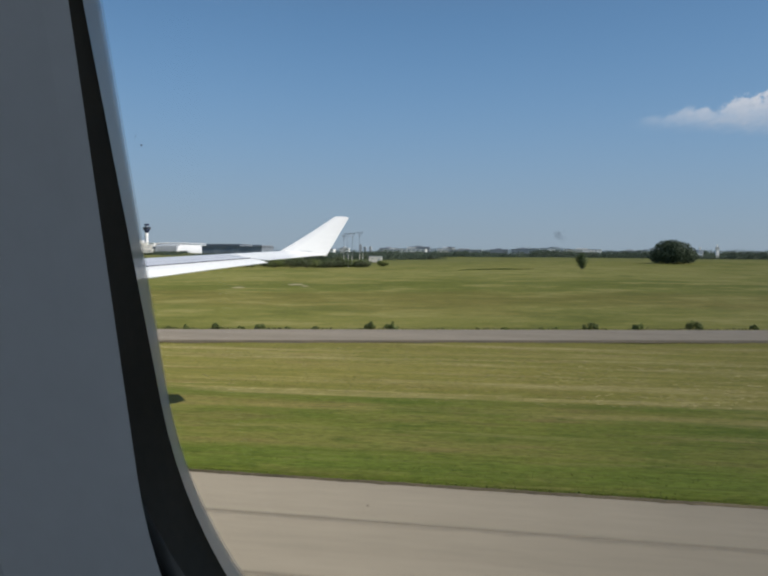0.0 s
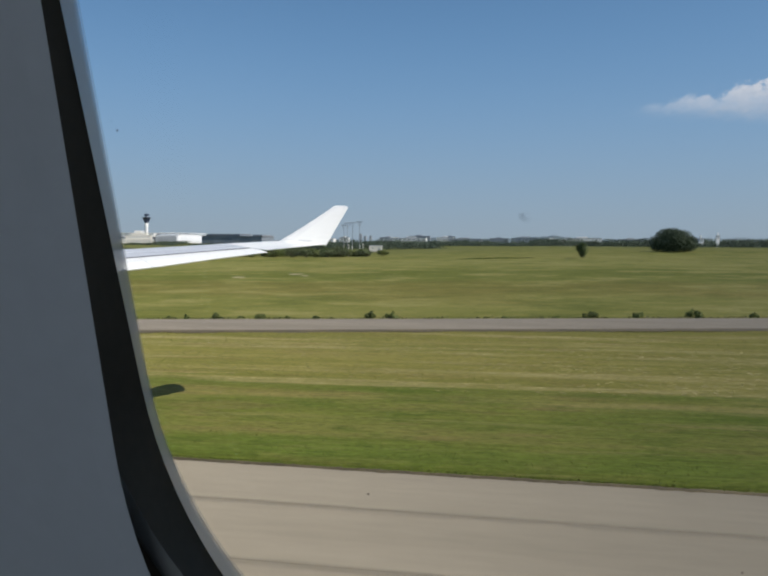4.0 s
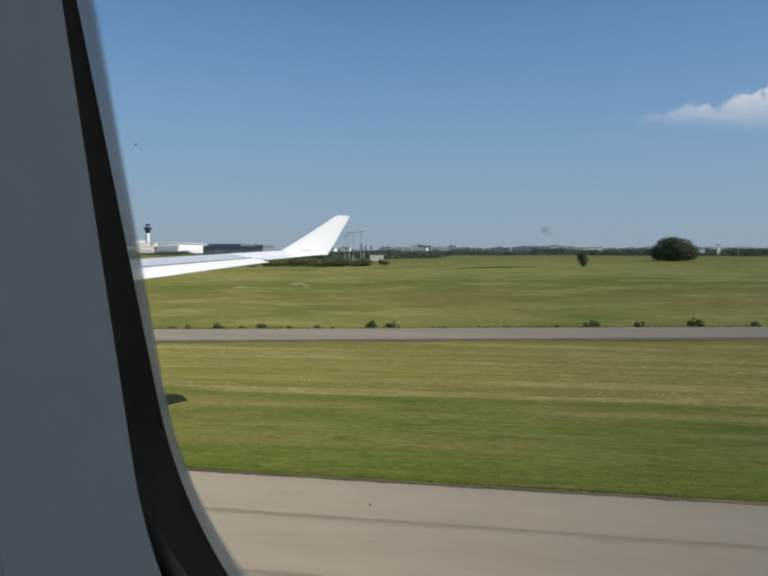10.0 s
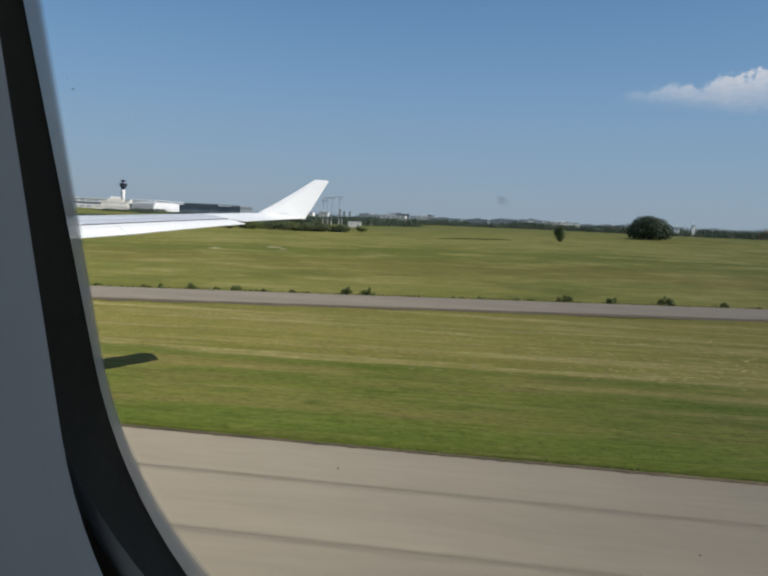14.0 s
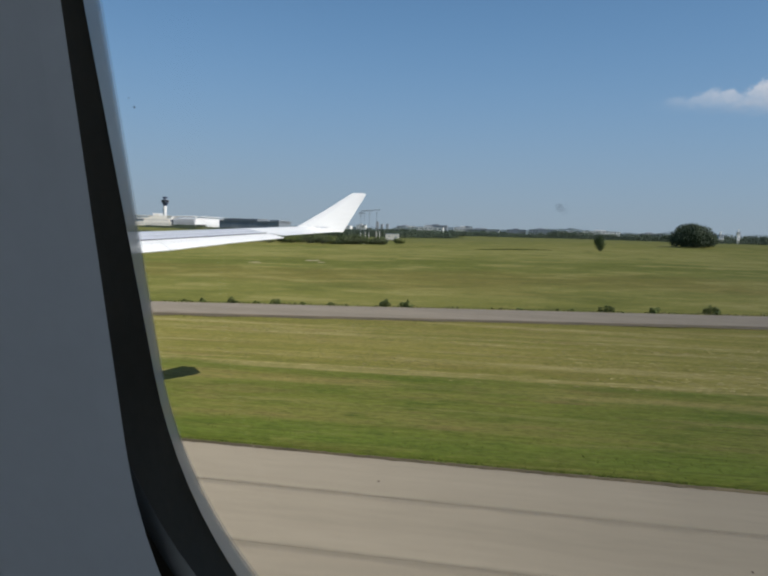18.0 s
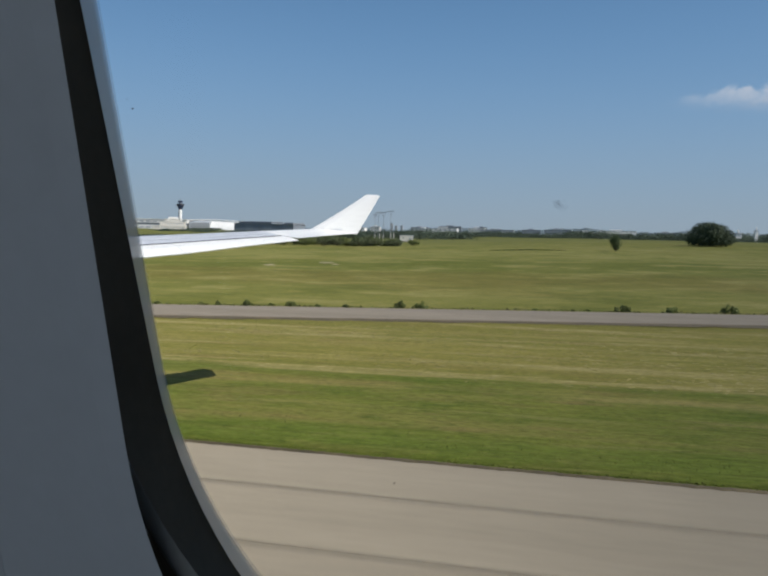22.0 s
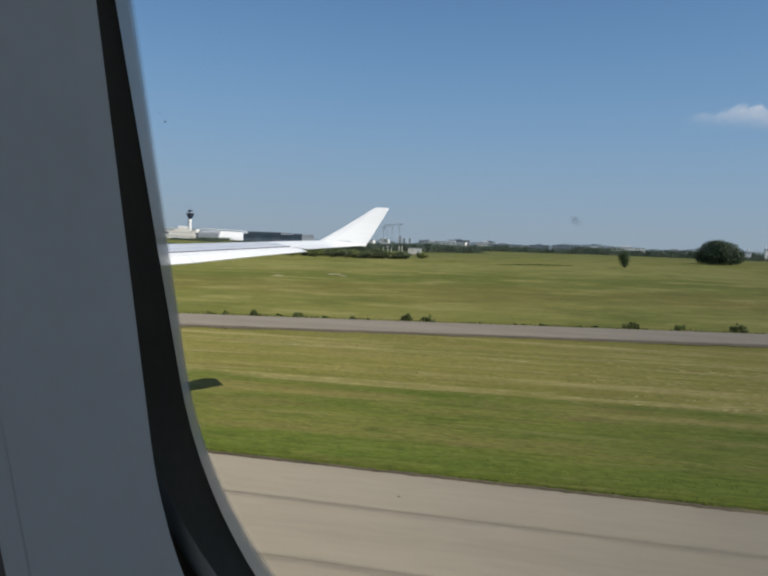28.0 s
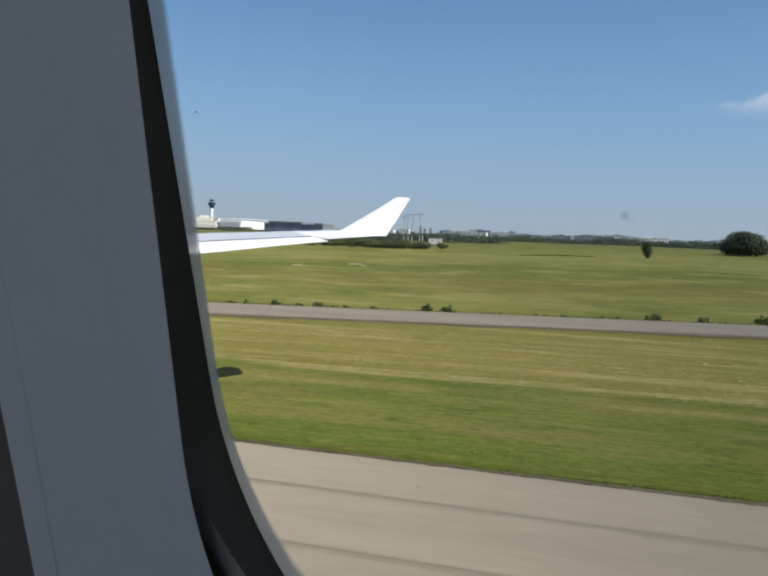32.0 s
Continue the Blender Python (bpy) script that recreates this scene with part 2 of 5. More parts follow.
    near = blend(band(lines, 0.46, 0.36, 0.0, 0.40), near, (0.062, 0.084, 0.016))
    near = blend(band(mottle, 0.47, 0.37, 0.0, 0.70), near, (0.064, 0.092, 0.016))
    near = blend(band(mottle, 0.55, 0.66, 0.0, 0.50), near, (0.172, 0.162, 0.048))
    near = blend(band(clump, 0.56, 0.67, 0.0, 0.65), near, (0.182, 0.178, 0.054))
    near = blend(band(clump, 0.44, 0.34, 0.0, 0.75), near, (0.050, 0.070, 0.015))
    near = blend(0.10, near, (0.225, 0.235, 0.060))
    # dry mown strip before the road: pale straw swaths between greener lanes
    mid = blend(band(patch, 0.40, 0.60), (0.182, 0.162, 0.044), (0.142, 0.136, 0.034))
    mid = blend(band(lanes, 0.45, 0.36, 0.0, 0.85), mid, (0.116, 0.122, 0.027))
    mid = blend(band(lanes, 0.52, 0.62, 0.0, 0.80), mid, (0.228, 0.194, 0.070))
    mid = blend(both(band(swath, 0.52, 0.62), band(patch_b, 0.38, 0.54, 0.35, 1.0)), mid, (0.286, 0.240, 0.108))
    mid = blend(both(band(patch_b, 0.53, 0.63), band(lanes, 0.60, 0.45, 0.2, 0.8)), mid, (0.152, 0.118, 0.044))
    mid = blend(band(lines, 0.46, 0.35, 0.0, 0.45), mid, (0.112, 0.114, 0.028))
    mid = blend(band(lines, 0.55, 0.66, 0.0, 0.55), mid, (0.276, 0.238, 0.096))
    mid = blend(both(band(clump, 0.55, 0.64), band(swath, 0.46, 0.60, 0.1, 0.9)), mid, (0.360, 0.305, 0.150))
    mid = blend(band(clump, 0.45, 0.35, 0.0, 0.60), mid, (0.092, 0.094, 0.024))
    mid = blend(band(mottle, 0.47, 0.37, 0.0, 0.50), mid, (0.118, 0.120, 0.028))
    mid = blend(band(mottle, 0.56, 0.68, 0.0, 0.40), mid, (0.256, 0.222, 0.086))
    mid = blend(0.14, mid, (0.330, 0.300, 0.092))
    mid = blend(band(yy, 43.0, 50.0, 0.0, 0.45), mid, (0.150, 0.128, 0.040))
    # open field beyond the road: broad swells, a rank green hollow, paler crest
    yf = math_of('ADD', far_sep.outputs["Y"], math_of('ADD', band(swell, 0.0, 1.0, -42.0, 42.0), band(drift, 0.0, 1.0, -16.0, 16.0)))
    far = blend(band(swell, 0.38, 0.62), (0.126, 0.137, 0.034), (0.190, 0.184, 0.057))
    far = blend(band(drift, 0.50, 0.64, 0.0, 0.75), far, (0.232, 0.214, 0.078))
    far = blend(band(drift, 0.47, 0.36, 0.0, 0.60), far, (0.096, 0.114, 0.027))
    far = blend(both(strip(yf, 148, 172, 226, 250), band(gate, 0.40, 0.58, 0.1, 0.8)), far, (0.216, 0.213, 0.072))
    far = blend(both(strip(yf, 100, 110, 130, 142), band(gate, 0.62, 0.46, 0.05, 0.85)), far, (0.086, 0.108, 0.021))
    far = blend(both(strip(yf, 76, 86, 96, 104), band(rows, 0.66, 0.44, 0.1, 0.7)), far, (0.142, 0.116, 0.036))
    far = blend(band(rows, 0.53, 0.62, 0.0, 0.80), far, (0.258, 0.236, 0.092))
    far = blend(band(rows, 0.47, 0.37, 0.0, 0.80), far, (0.092, 0.109, 0.027))
    far = blend(band(blot, 0.46, 0.36, 0.0, 0.45), far, (0.104, 0.116, 0.024))
    far = blend(band(blot, 0.55, 0.66, 0.0, 0.45), far, (0.240, 0.218, 0.076))
    far = blend(band(yf, 290, 420, 0.0, 0.85), far, (0.118, 0.130, 0.046))
    far = blend(0.12, far, (0.235, 0.196, 0.044))
    col = blend(band(yy, 25.2, 28.2), near, mid)
    road_y = math_of('SUBTRACT', sep_raw.outputs["Y"], math_of('MULTIPLY', sep_raw.outputs["X"], 0.25))
    col = blend(band(road_y, 51.0, 52.0), col, far)
    hv = N("ShaderNodeHueSaturation")
    hv.inputs["Saturation"].default_value = 1.04
    L(col, hv.inputs["Color"])
    L(math_of('MULTIPLY', band(grain, 0.32, 0.68, 0.66, 1.12), band(threads, 0.35, 0.65, 0.84, 1.10)), hv.inputs["Value"])
    L(hv.outputs[0], b.inputs["Base Color"])
    b.inputs["Diffuse Roughness"].default_value = 1.0
    b.inputs["Roughness"].default_value = 0.95
    b.inputs["Specular IOR Level"].default_value = 0.08
    bp = N("ShaderNodeBump")
    bp.inputs["Strength"].default_value, bp.inputs["Distance"].default_value = 0.45, 0.05
    L(grain, bp.inputs["Height"])
    L(bp.outputs[0], b.inputs["Normal"])
    return m


def glass_surface(name, tint=(1, 1, 1), rough=0.02):
    """A thin clear pane: nearly all goes straight through, a little is mirrored."""
    m, nt, b = nodes_of(name)
    N, L = nt.nodes.new, nt.links.new
    tr, gl, mx = N("ShaderNodeBsdfTransparent"), N("ShaderNodeBsdfGlossy"), N("ShaderNodeMixShader")
    tr.inputs[0].default_value = (*tint, 1)
    gl.inputs["Roughness"].default_value = rough
    mx.inputs[0].default_value = 0.012
    L(tr.outputs[0], mx.inputs[1])
    L(gl.outputs[0], mx.inputs[2])
    L(mx.outputs[0], nt.nodes["Material Output"].inputs[0])
    return m


def seal_surface(name, cover=0.62):
    """Milky, half see-through edge of the acrylic pane."""
    m, nt, b = nodes_of(name)
    N, L = nt.nodes.new, nt.links.new
    tr, df, mx = N("ShaderNodeBsdfTransparent"), N("ShaderNodeBsdfDiffuse"), N("ShaderNodeMixShader")
    tl, ad = N("ShaderNodeBsdfTranslucent"), N("ShaderNodeMixShader")
    tc, nz, mr = N("ShaderNodeTexCoord"), N("ShaderNodeTexNoise"), N("ShaderNodeMapRange")
    nz.inputs["Scale"].default_value = 30
    L(tc.outputs["Object"], nz.inputs["Vector"])
    mr.inputs["To Min"].default_value, mr.inputs["To Max"].default_value = cover * 0.85, cover
    L(nz.outputs["Fac"], mr.inputs["Value"])
    df.inputs[0].default_value = (0.58, 0.555, 0.52, 1)
    tl.inputs[0].default_value = (0.60, 0.565, 0.51, 1)
    ad.inputs[0].default_value = 0.75
    L(df.outputs[0], ad.inputs[1])
    L(tl.outputs[0], ad.inputs[2])
    L(mr.outputs[0], mx.inputs[0])
    L(tr.outputs[0], mx.inputs[1])
    L(ad.outputs[0], mx.inputs[2])
    L(mx.outputs[0], nt.nodes["Material Output"].inputs[0])
    return m


GRASS = grass_surface()
CONCRETE = surface("weathered_concrete", (0.288, 0.249, 0.188), (0.244, 0.211, 0.159), 0.95, scale=0.35, stretch=(0.18, 1.0, 1),
                   bump=0.15, fine=0.05, spec=0.1, random_value=0.03, matt=1.0)
JOINT = surface("tar_joint", (0.234, 0.202, 0.154), (0.254, 0.219, 0.167), 0.9, scale=1.5, fine=0.2)
DIRT = surface("dirt_verge", (0.060, 0.048, 0.028), (0.105, 0.084, 0.048), 0.95, scale=1.6, stretch=(0.4, 1, 1), bump=0.6, fine=0.3)
SHOULDER = surface("dirt_shoulder", (0.120, 0.092, 0.052), (0.082, 0.066, 0.038), 0.95, scale=1.2, stretch=(0.4, 1, 1), bump=0.5, fine=0.35, matt=1.0)
ASPHALT = surface("old_asphalt", (0.232, 0.198, 0.154), (0.200, 0.171, 0.133), 0.95, scale=0.4, stretch=(0.15, 1, 1), bump=0.3, fine=0.12, spec=0.1, matt=1.0)
YELLOW = surface("road_paint", (0.66, 0.40, 0.04), (0.52, 0.33, 0.07), 0.8, scale=3.0, fine=0.15)
WHITE_PAINT = surface("white_aircraft_paint", (0.88, 0.87, 0.835), (0.84, 0.83, 0.80), 0.30, scale=0.8, stretch=(1, 0.3, 1), fine=0.02, spec=0.5)
GREY_PAINT = surface("grey_wing_paint", (0.52, 0.54, 0.58), (0.46, 0.48, 0.53), 0.4, scale=0.7, stretch=(1, 0.3, 1), fine=0.04)
SEALANT = surface("panel_gap", (0.09, 0.09, 0.10), (0.06, 0.06, 0.07), 0.8, scale=4)
PANEL = surface("cabin_panel", (0.47, 0.50, 0.53), (0.445, 0.475, 0.505), 0.62, scale=7.0, bump=0.10, fine=0.025, spec=0.3, bump_dist=0.001)
# grey-mauve plastic, its colour darkened for the shade beyond the seam
MAUVE_SHADED = surface("shaded_mauve_panel", (0.120, 0.110, 0.108), (0.098, 0.090, 0.089), 0.6, scale=7.0, bump=0.10, fine=0.03, spec=0.3, bump_dist=0.001)
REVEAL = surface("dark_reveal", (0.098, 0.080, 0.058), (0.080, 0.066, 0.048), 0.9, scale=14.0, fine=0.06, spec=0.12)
LIP = surface("grey_lip", (0.22, 0.222, 0.21), (0.19, 0.193, 0.182), 0.5, scale=12.0, fine=0.05)
FABRIC = surface("seat_fabric", (0.060, 0.052, 0.058), (0.045, 0.040, 0.048), 0.95, scale=60, bump=0.4, fine=0.25, bump_dist=0.002)
CARPET = surface("cabin_carpet", (0.07, 0.08, 0.11), (0.05, 0.06, 0.09), 0.98, scale=40, fine=0.2)
GLASS = glass_surface("clear_pane")
SEALS = [seal_surface("pane_edge", c) for c in (0.95, 0.93, 0.85, 0.62, 0.26)]


def film_surface(name, color, cover):
    """A thin film of dirt that lets part of the light through."""
    m, nt, b = nodes_of(name)
    N, L = nt.nodes.new, nt.links.new
    tr, df, mx = N("ShaderNodeBsdfTransparent"), N("ShaderNodeBsdfDiffuse"), N("ShaderNodeMixShader")
    df.inputs[0].default_value = (*color, 1)
    mx.inputs[0].default_value = cover
    L(tr.outputs[0], mx.inputs[1])
    L(df.outputs[0], mx.inputs[2])
    L(mx.outputs[0], nt.nodes["Material Output"].inputs[0])
    return m


SPECK_FILM = film_surface("dirt_film", (0.05, 0.055, 0.06), 0.5)
LEAF = leaf_surface("green_leaves", (0.050, 0.080, 0.024), (0.085, 0.118, 0.036))
LEAF_SOFT = leaf_surface("soft_leaves", (0.096, 0.122, 0.030), (0.145, 0.165, 0.046))
LEAF_SCRUB = leaf_surface("scrub_leaves", (0.082, 0.100, 0.044), (0.125, 0.142, 0.066))
LEAF_DARK = leaf_surface("dark_leaves", (0.032, 0.048, 0.024), (0.044, 0.062, 0.030))
# far foliage green, lifted and blued to include the haze over distance
LEAF_HAZED = leaf_surface("hazed_wood_leaves", (0.054, 0.075, 0.050), (0.066, 0.088, 0.058), 0.1)
LEAF_REED = leaf_surface("reed_leaves", (0.110, 0.130, 0.040), (0.190, 0.170, 0.070))
BLADE = leaf_surface("grass_blades", (0.080, 0.110, 0.018), (0.165, 0.160, 0.042), 0.0)
BARK = surface("bark", (0.09, 0.07, 0.05), (0.06, 0.05, 0.04), 0.95, scale=6, stretch=(1, 1, 0.2), fine=0.3)
STEEL = surface("galvanised_steel", (0.36, 0.37, 0.38), (0.28, 0.29, 0.30), 0.5, 0.6, scale=2, fine=0.1)
WALL_WHITE = surface("white_cladding", (0.84, 0.83, 0.80), (0.77, 0.76, 0.73), 0.7, scale=0.15, fine=0.05)
WALL_CREAM = surface("cream_render", (0.76, 0.72, 0.63), (0.69, 0.65, 0.57), 0.8, scale=0.2, fine=0.06)
# blue-grey sheet, its base colour lightened for haze in front of far buildings
WALL_GREY = surface("hazed_blue_grey_cladding", (0.225, 0.255, 0.290), (0.195, 0.222, 0.255), 0.6, scale=0.1, stretch=(1, 1, 0.1), fine=0.05)
WALL_SLATE = surface("slate_grey_cladding", (0.270, 0.300, 0.330), (0.240, 0.268, 0.296), 0.6, scale=0.1, stretch=(1, 1, 0.1), fine=0.05)
TOWER_BLUE = surface("dark_blue_cladding", (0.045, 0.065, 0.125), (0.035, 0.050, 0.100), 0.5, scale=0.3, fine=0.05)
WALL_PALE = surface("pale_grey_cladding", (0.42, 0.44, 0.46), (0.36, 0.38, 0.41), 0.7, scale=0.1, fine=0.05)
WALL_BRICK = surface("red_brick_wall", (0.30, 0.13, 0.09), (0.24, 0.11, 0.08), 0.85, scale=0.3, fine=0.15)
WINDOW_DARK = surface("dark_window_glass", (0.035, 0.045, 0.060), (0.025, 0.033, 0.046), 0.12, scale=0.3, spec=0.7)
ROOF_GREY = surface("roof_sheet", (0.33, 0.34, 0.35), (0.28, 0.29, 0.30), 0.6, scale=0.2, fine=0.08)
SIGN_BLACK = surface("sign_black", (0.022, 0.022, 0.026), (0.030, 0.030, 0.034), 0.5, scale=6, fine=0.1)
SIGN_YELLOW = surface("sign_yellow", (0.72, 0.52, 0.10), (0.64, 0.46, 0.12), 0.55, scale=6, fine=0.1)
BLUE_LENS = surface("blue_lens", (0.03, 0.06, 0.42), (0.02, 0.05, 0.34), 0.15, scale=9, spec=0.7)
IRON = surface("rusty_iron", (0.10, 0.065, 0.045), (0.07, 0.05, 0.04), 0.8, scale=14, fine=0.3)


# ---------------------------------------------------------------- builders
def thing(name, label, category, group="", at=(0, 0, 0), turn=0.0, kind=""):
    e = new(name)
    e.empty_display_size = 0.3
    e.matrix_basis = pose(*at, 0, 0, turn)
    return tagged(e, label, category, group, kind)


def mesh_object(name, verts, faces, material, parent=None, label="", smooth=False):
    me = bpy.data.meshes.new(name)
    me.from_pydata([tuple(v) for v in verts], [], [tuple(f) for f in faces])
    me.materials.append(material)
    if smooth:
        me.polygons.foreach_set("use_smooth", [True] * len(me.polygons))
    me.update()
    ob = new(name, me)
    ob.parent = parent
    return tagged(ob, label) if label else ob


def part(name, bm, material, parent=None, label="", smooth=False):
    me = bpy.data.meshes.new(name)
    bmesh.ops.recalc_face_normals(bm, faces=bm.faces)
    bm.to_mesh(me)
    bm.free()
    me.materials.append(material)
    if smooth:
        me.polygons.foreach_set("use_smooth", [True] * len(me.polygons))
    ob = new(name, me)
    ob.parent = parent
    return tagged(ob, label) if label else ob


def add_box(bm, x0, x1, y0, y1, z0, z1, bevel=0.0):
    r = bmesh.ops.create_cube(bm, size=1.0, matrix=Matrix.Translation(((x0 + x1) / 2, (y0 + y1) / 2, (z0 + z1) / 2))
                              @ Matrix.Diagonal((x1 - x0, y1 - y0, z1 - z0, 1)))
    if bevel:
        edges = list({e for v in r["verts"] for e in v.link_edges})
        bmesh.ops.bevel(bm, geom=edges, offset=bevel, segments=2, affect='EDGES', profile=0.5)
    return bm


def box(x0, x1, y0, y1, z0, z1, bevel=0.0):
    return add_box(bmesh.new(), x0, x1, y0, y1, z0, z1, bevel)


def lathe(profile, seg=20):
    """A turned shape from (radius, height) pairs, closed at both ends."""
    bm = bmesh.new()
    rings = []
    for r, z in profile:
        rings.append([bm.verts.new((r * math.cos(2 * math.pi * k / seg), r * math.sin(2 * math.pi * k / seg), z)) for k in range(seg)])
    for a, b in zip(rings, rings[1:]):
        for k in range(seg):
            bm.faces.new((a[k], a[(k + 1) % seg], b[(k + 1) % seg], b[k]))
    bm.faces.new(rings[0][::-1])
    bm.faces.new(rings[-1])
    return bm


def loft(sections, cap=True):
    """A skin through closed sections with equal counts of points."""
    bm = bmesh.new()
    rings = [[bm.verts.new(p) for p in s] for s in sections]
    n = len(rings[0])
    for a, b in zip(rings, rings[1:]):
        for k in range(n):
            bm.faces.new((a[k], a[(k + 1) % n], b[(k + 1) % n], b[k]))
    if cap:
        bm.faces.new(rings[0][::-1])
        bm.faces.new(rings[-1])
    return bm


def bar(bm, p, q, r, seg=6):
    p, q = Vector(p), Vector(q)
    m = Matrix.Translation((p + q) / 2) @ (q - p).to_track_quat("Z", "Y").to_matrix().to_4x4()
    bmesh.ops.create_cone(bm, cap_ends=True, segments=seg, radius1=r, radius2=r, depth=(q - p).length, matrix=m)


def leaves(rng, centers, radii, count, size, flat=0.75, up=0.25):
    """Many small leaf clumps scattered over the shells of round masses. Returns points and quads."""
    centers, radii = np.asarray(centers, float), np.asarray(radii, float)
    if radii.ndim == 1:
        radii = np.stack([radii, radii, radii * flat], 1)
    w = (radii[:, 0] * radii[:, 2])
    pick = rng.choice(len(centers), count, p=w / w.sum())
    d = rng.normal(size=(count, 3))
    d /= np.linalg.norm(d, axis=1)[:, None]
    r = rng.uniform(0.25, 1.0, count) ** 0.35
    r *= rng.uniform(0.86, 1.1, count)
    pos = centers[pick] + d * radii[pick] * r[:, None]
    n = d + rng.normal(scale=0.6, size=(count, 3)) + np.array([0, 0, up])
    n /= np.linalg.norm(n, axis=1)[:, None]
    a = np.cross(n, rng.normal(size=(count, 3)))
    a /= np.linalg.norm(a, axis=1)[:, None]
    b = np.cross(n, a)
    s = size * rng.uniform(0.55, 1.35, count)[:, None]
    v = np.stack([pos - a * s, pos - b * s * 0.6, pos + a * s, pos + b * s * 0.7], 1).reshape(-1, 3)
    f = np.arange(count * 4).reshape(-1, 4)
    return v, f

# ---------------------------------------------------------------- ground, taxiway, road
PAVE_Y = 17.25


def rise(x, y):
    """Height of the airfield: level by the taxiway, a slow swell behind the road."""
    x, y = np.asarray(x, float), np.asarray(y, float)
    right = np.interp(y, [62, 120, 220, 290, 430, 900, 4500], [0, 0.5, 1.75, 3.5, 4.9, 5.2, 5.2])
    left = np.interp(y, [62, 150, 300, 420, 600, 950, 4500], [0, -0.15, -0.25, 1.2, 3.6, 6.9, 6.9])
    k = np.clip((x + 100) / 135, 0, 1)
    k = k * k * (3 - 2 * k)
    z = left * (1 - k) + right * k
    wob = 0.28 * np.sin(x * 0.031 + y * 0.017) * np.sin(y * 0.043 + 1.0) + 0.12 * np.sin(x * 0.09 + 2.0) * np.sin(y * 0.11)
    return z + wob * np.clip((y - 75) / 60, 0, 1)


def road_mid(x):
    return 51.6 + 0.25 * np.asarray(x, float)


def graded(near, far, first, growth):
    v, s = [near], first
    while v[-1] < far:
        v.append(v[-1] + s)
        s *= growth
    return v


def make_ground():
    xs = graded(0, 4500, 2.5, 1.035)
    xs = np.array([-v for v in xs[:0:-1]] + xs)
    ys_pos = np.array(graded(PAVE_Y, 4600, 0.9, 1.045))
    ys_neg = np.array([-v for v in graded(60, 4500, 30, 1.3)[::-1]] + [-34.0, PAVE_Y - 0.05])
    ys = np.concatenate([ys_neg, ys_pos])
    X, Y = np.meshgrid(xs, ys)
    Z = rise(X, Y)
    rng = np.random.default_rng(3)
    Z += np.where((Y >= PAVE_Y) & (Y < 120), rng.normal(scale=0.012, size=Z.shape), 0)
    Z = np.where(Y > PAVE_Y - 0.01, Z + 0.025, -0.12)
    Z[ys < 0] = -0.12
    # the turf stops just short of the paving
    k = int(np.argmin(abs(ys - PAVE_Y)))
    Y[k] += 0.03
    nx, ny = len(xs), len(ys)
    idx = np.arange(nx * ny).reshape(ny, nx)
    f = np.stack([idx[:-1, :-1], idx[:-1, 1:], idx[1:, 1:], idx[1:, :-1]], -1).reshape(-1, 4)
    ob = mesh_object("ground", np.stack([X, Y, Z], -1).reshape(-1, 3), f, GRASS, smooth=True)
    tagged(ob, "mown airfield grass, green by the paving and drier beyond", "ground", kind="structure")


make_ground()

taxiway = thing("road_1", "pale weathered concrete taxiway with long tar-filled seams", "taxiway", kind="structure")
# the bed carries the paving lanes; its dark joint filler shows between them
part("bed", box(-700, 900, -34, PAVE_Y - 0.02, -0.10, -0.008), JOINT, taxiway, "dark tar filler in the seams")
lane_edges = [PAVE_Y, 14.70, 11.88, 9.05, 6.2, 3.3, 0.3, -2.7, -5.7, -8.7, -11.7, -14.7, -17.6, -25.0, -34.0]
for a, b in zip(lane_edges, lane_edges[1:]):
    slabs = -12 < b < 14 and a < 15
    spans = [(-700, 88.0)] + ([(88.03 + 6.1 * k, 94.1 + 6.1 * k) for k in range(9)] + [(142.96, 900)] if slabs else [(88.03, 900)])
    for x0, x1 in spans:
        part("paving_lane", box(x0, x1, b + 0.020, a - (0.0 if a == PAVE_Y else 0.020), -0.09, 0.0, 0.006), CONCRETE, taxiway)


STAIN = film_surface("seam_stain", (0.14, 0.122, 0.09), 0.075)
rng = np.random.default_rng(61)
for seam in lane_edges[1:5]:
    for low, high in ((0.24, 0.12), (0.14, 0.07)):
        v, f = [], []
        for k, x in enumerate(np.arange(-40, 40, 0.8)):
            v += [(x, seam - low * rng.uniform(0.6, 1.2), 0.004 if low > 0.15 else 0.007), (x, seam + high * rng.uniform(0.6, 1.3), 0.004 if low > 0.15 else 0.007)]
            if k:
                f.append((2 * k - 2, 2 * k, 2 * k + 1, 2 * k - 1))
        mesh_object("seam_stain", v, f, STAIN, taxiway, "dark worn stain along a seam")


def make_verge():
    """A ragged line of bare soil between turf and paving."""
    rng = np.random.default_rng(8)
    xs = np.arange(-140, 140, 0.16)
    inner = PAVE_Y - 0.04 - 0.07 * rng.random(len(xs)) ** 3
    outer = PAVE_Y + 0.05 + 0.06 * rng.random(len(xs))
    v, f = [], []
    for x, a, b in zip(xs, inner, outer):
        v += [(x, a, 0.006), (x, (a + b) / 2, 0.035 + 0.02 * rng.random()), (x, b, 0.036)]
    for k in range(len(xs) - 1):
        for j in (0, 1):
            f.append((3 * k + j, 3 * k + 3 + j, 3 * k + 4 + j, 3 * k + 1 + j))
    ob = mesh_object("verge", v, f, DIRT, smooth=True)
    tagged(ob, "ragged strip of bare brown soil along the paving", "verge", kind="structure")


make_verge()


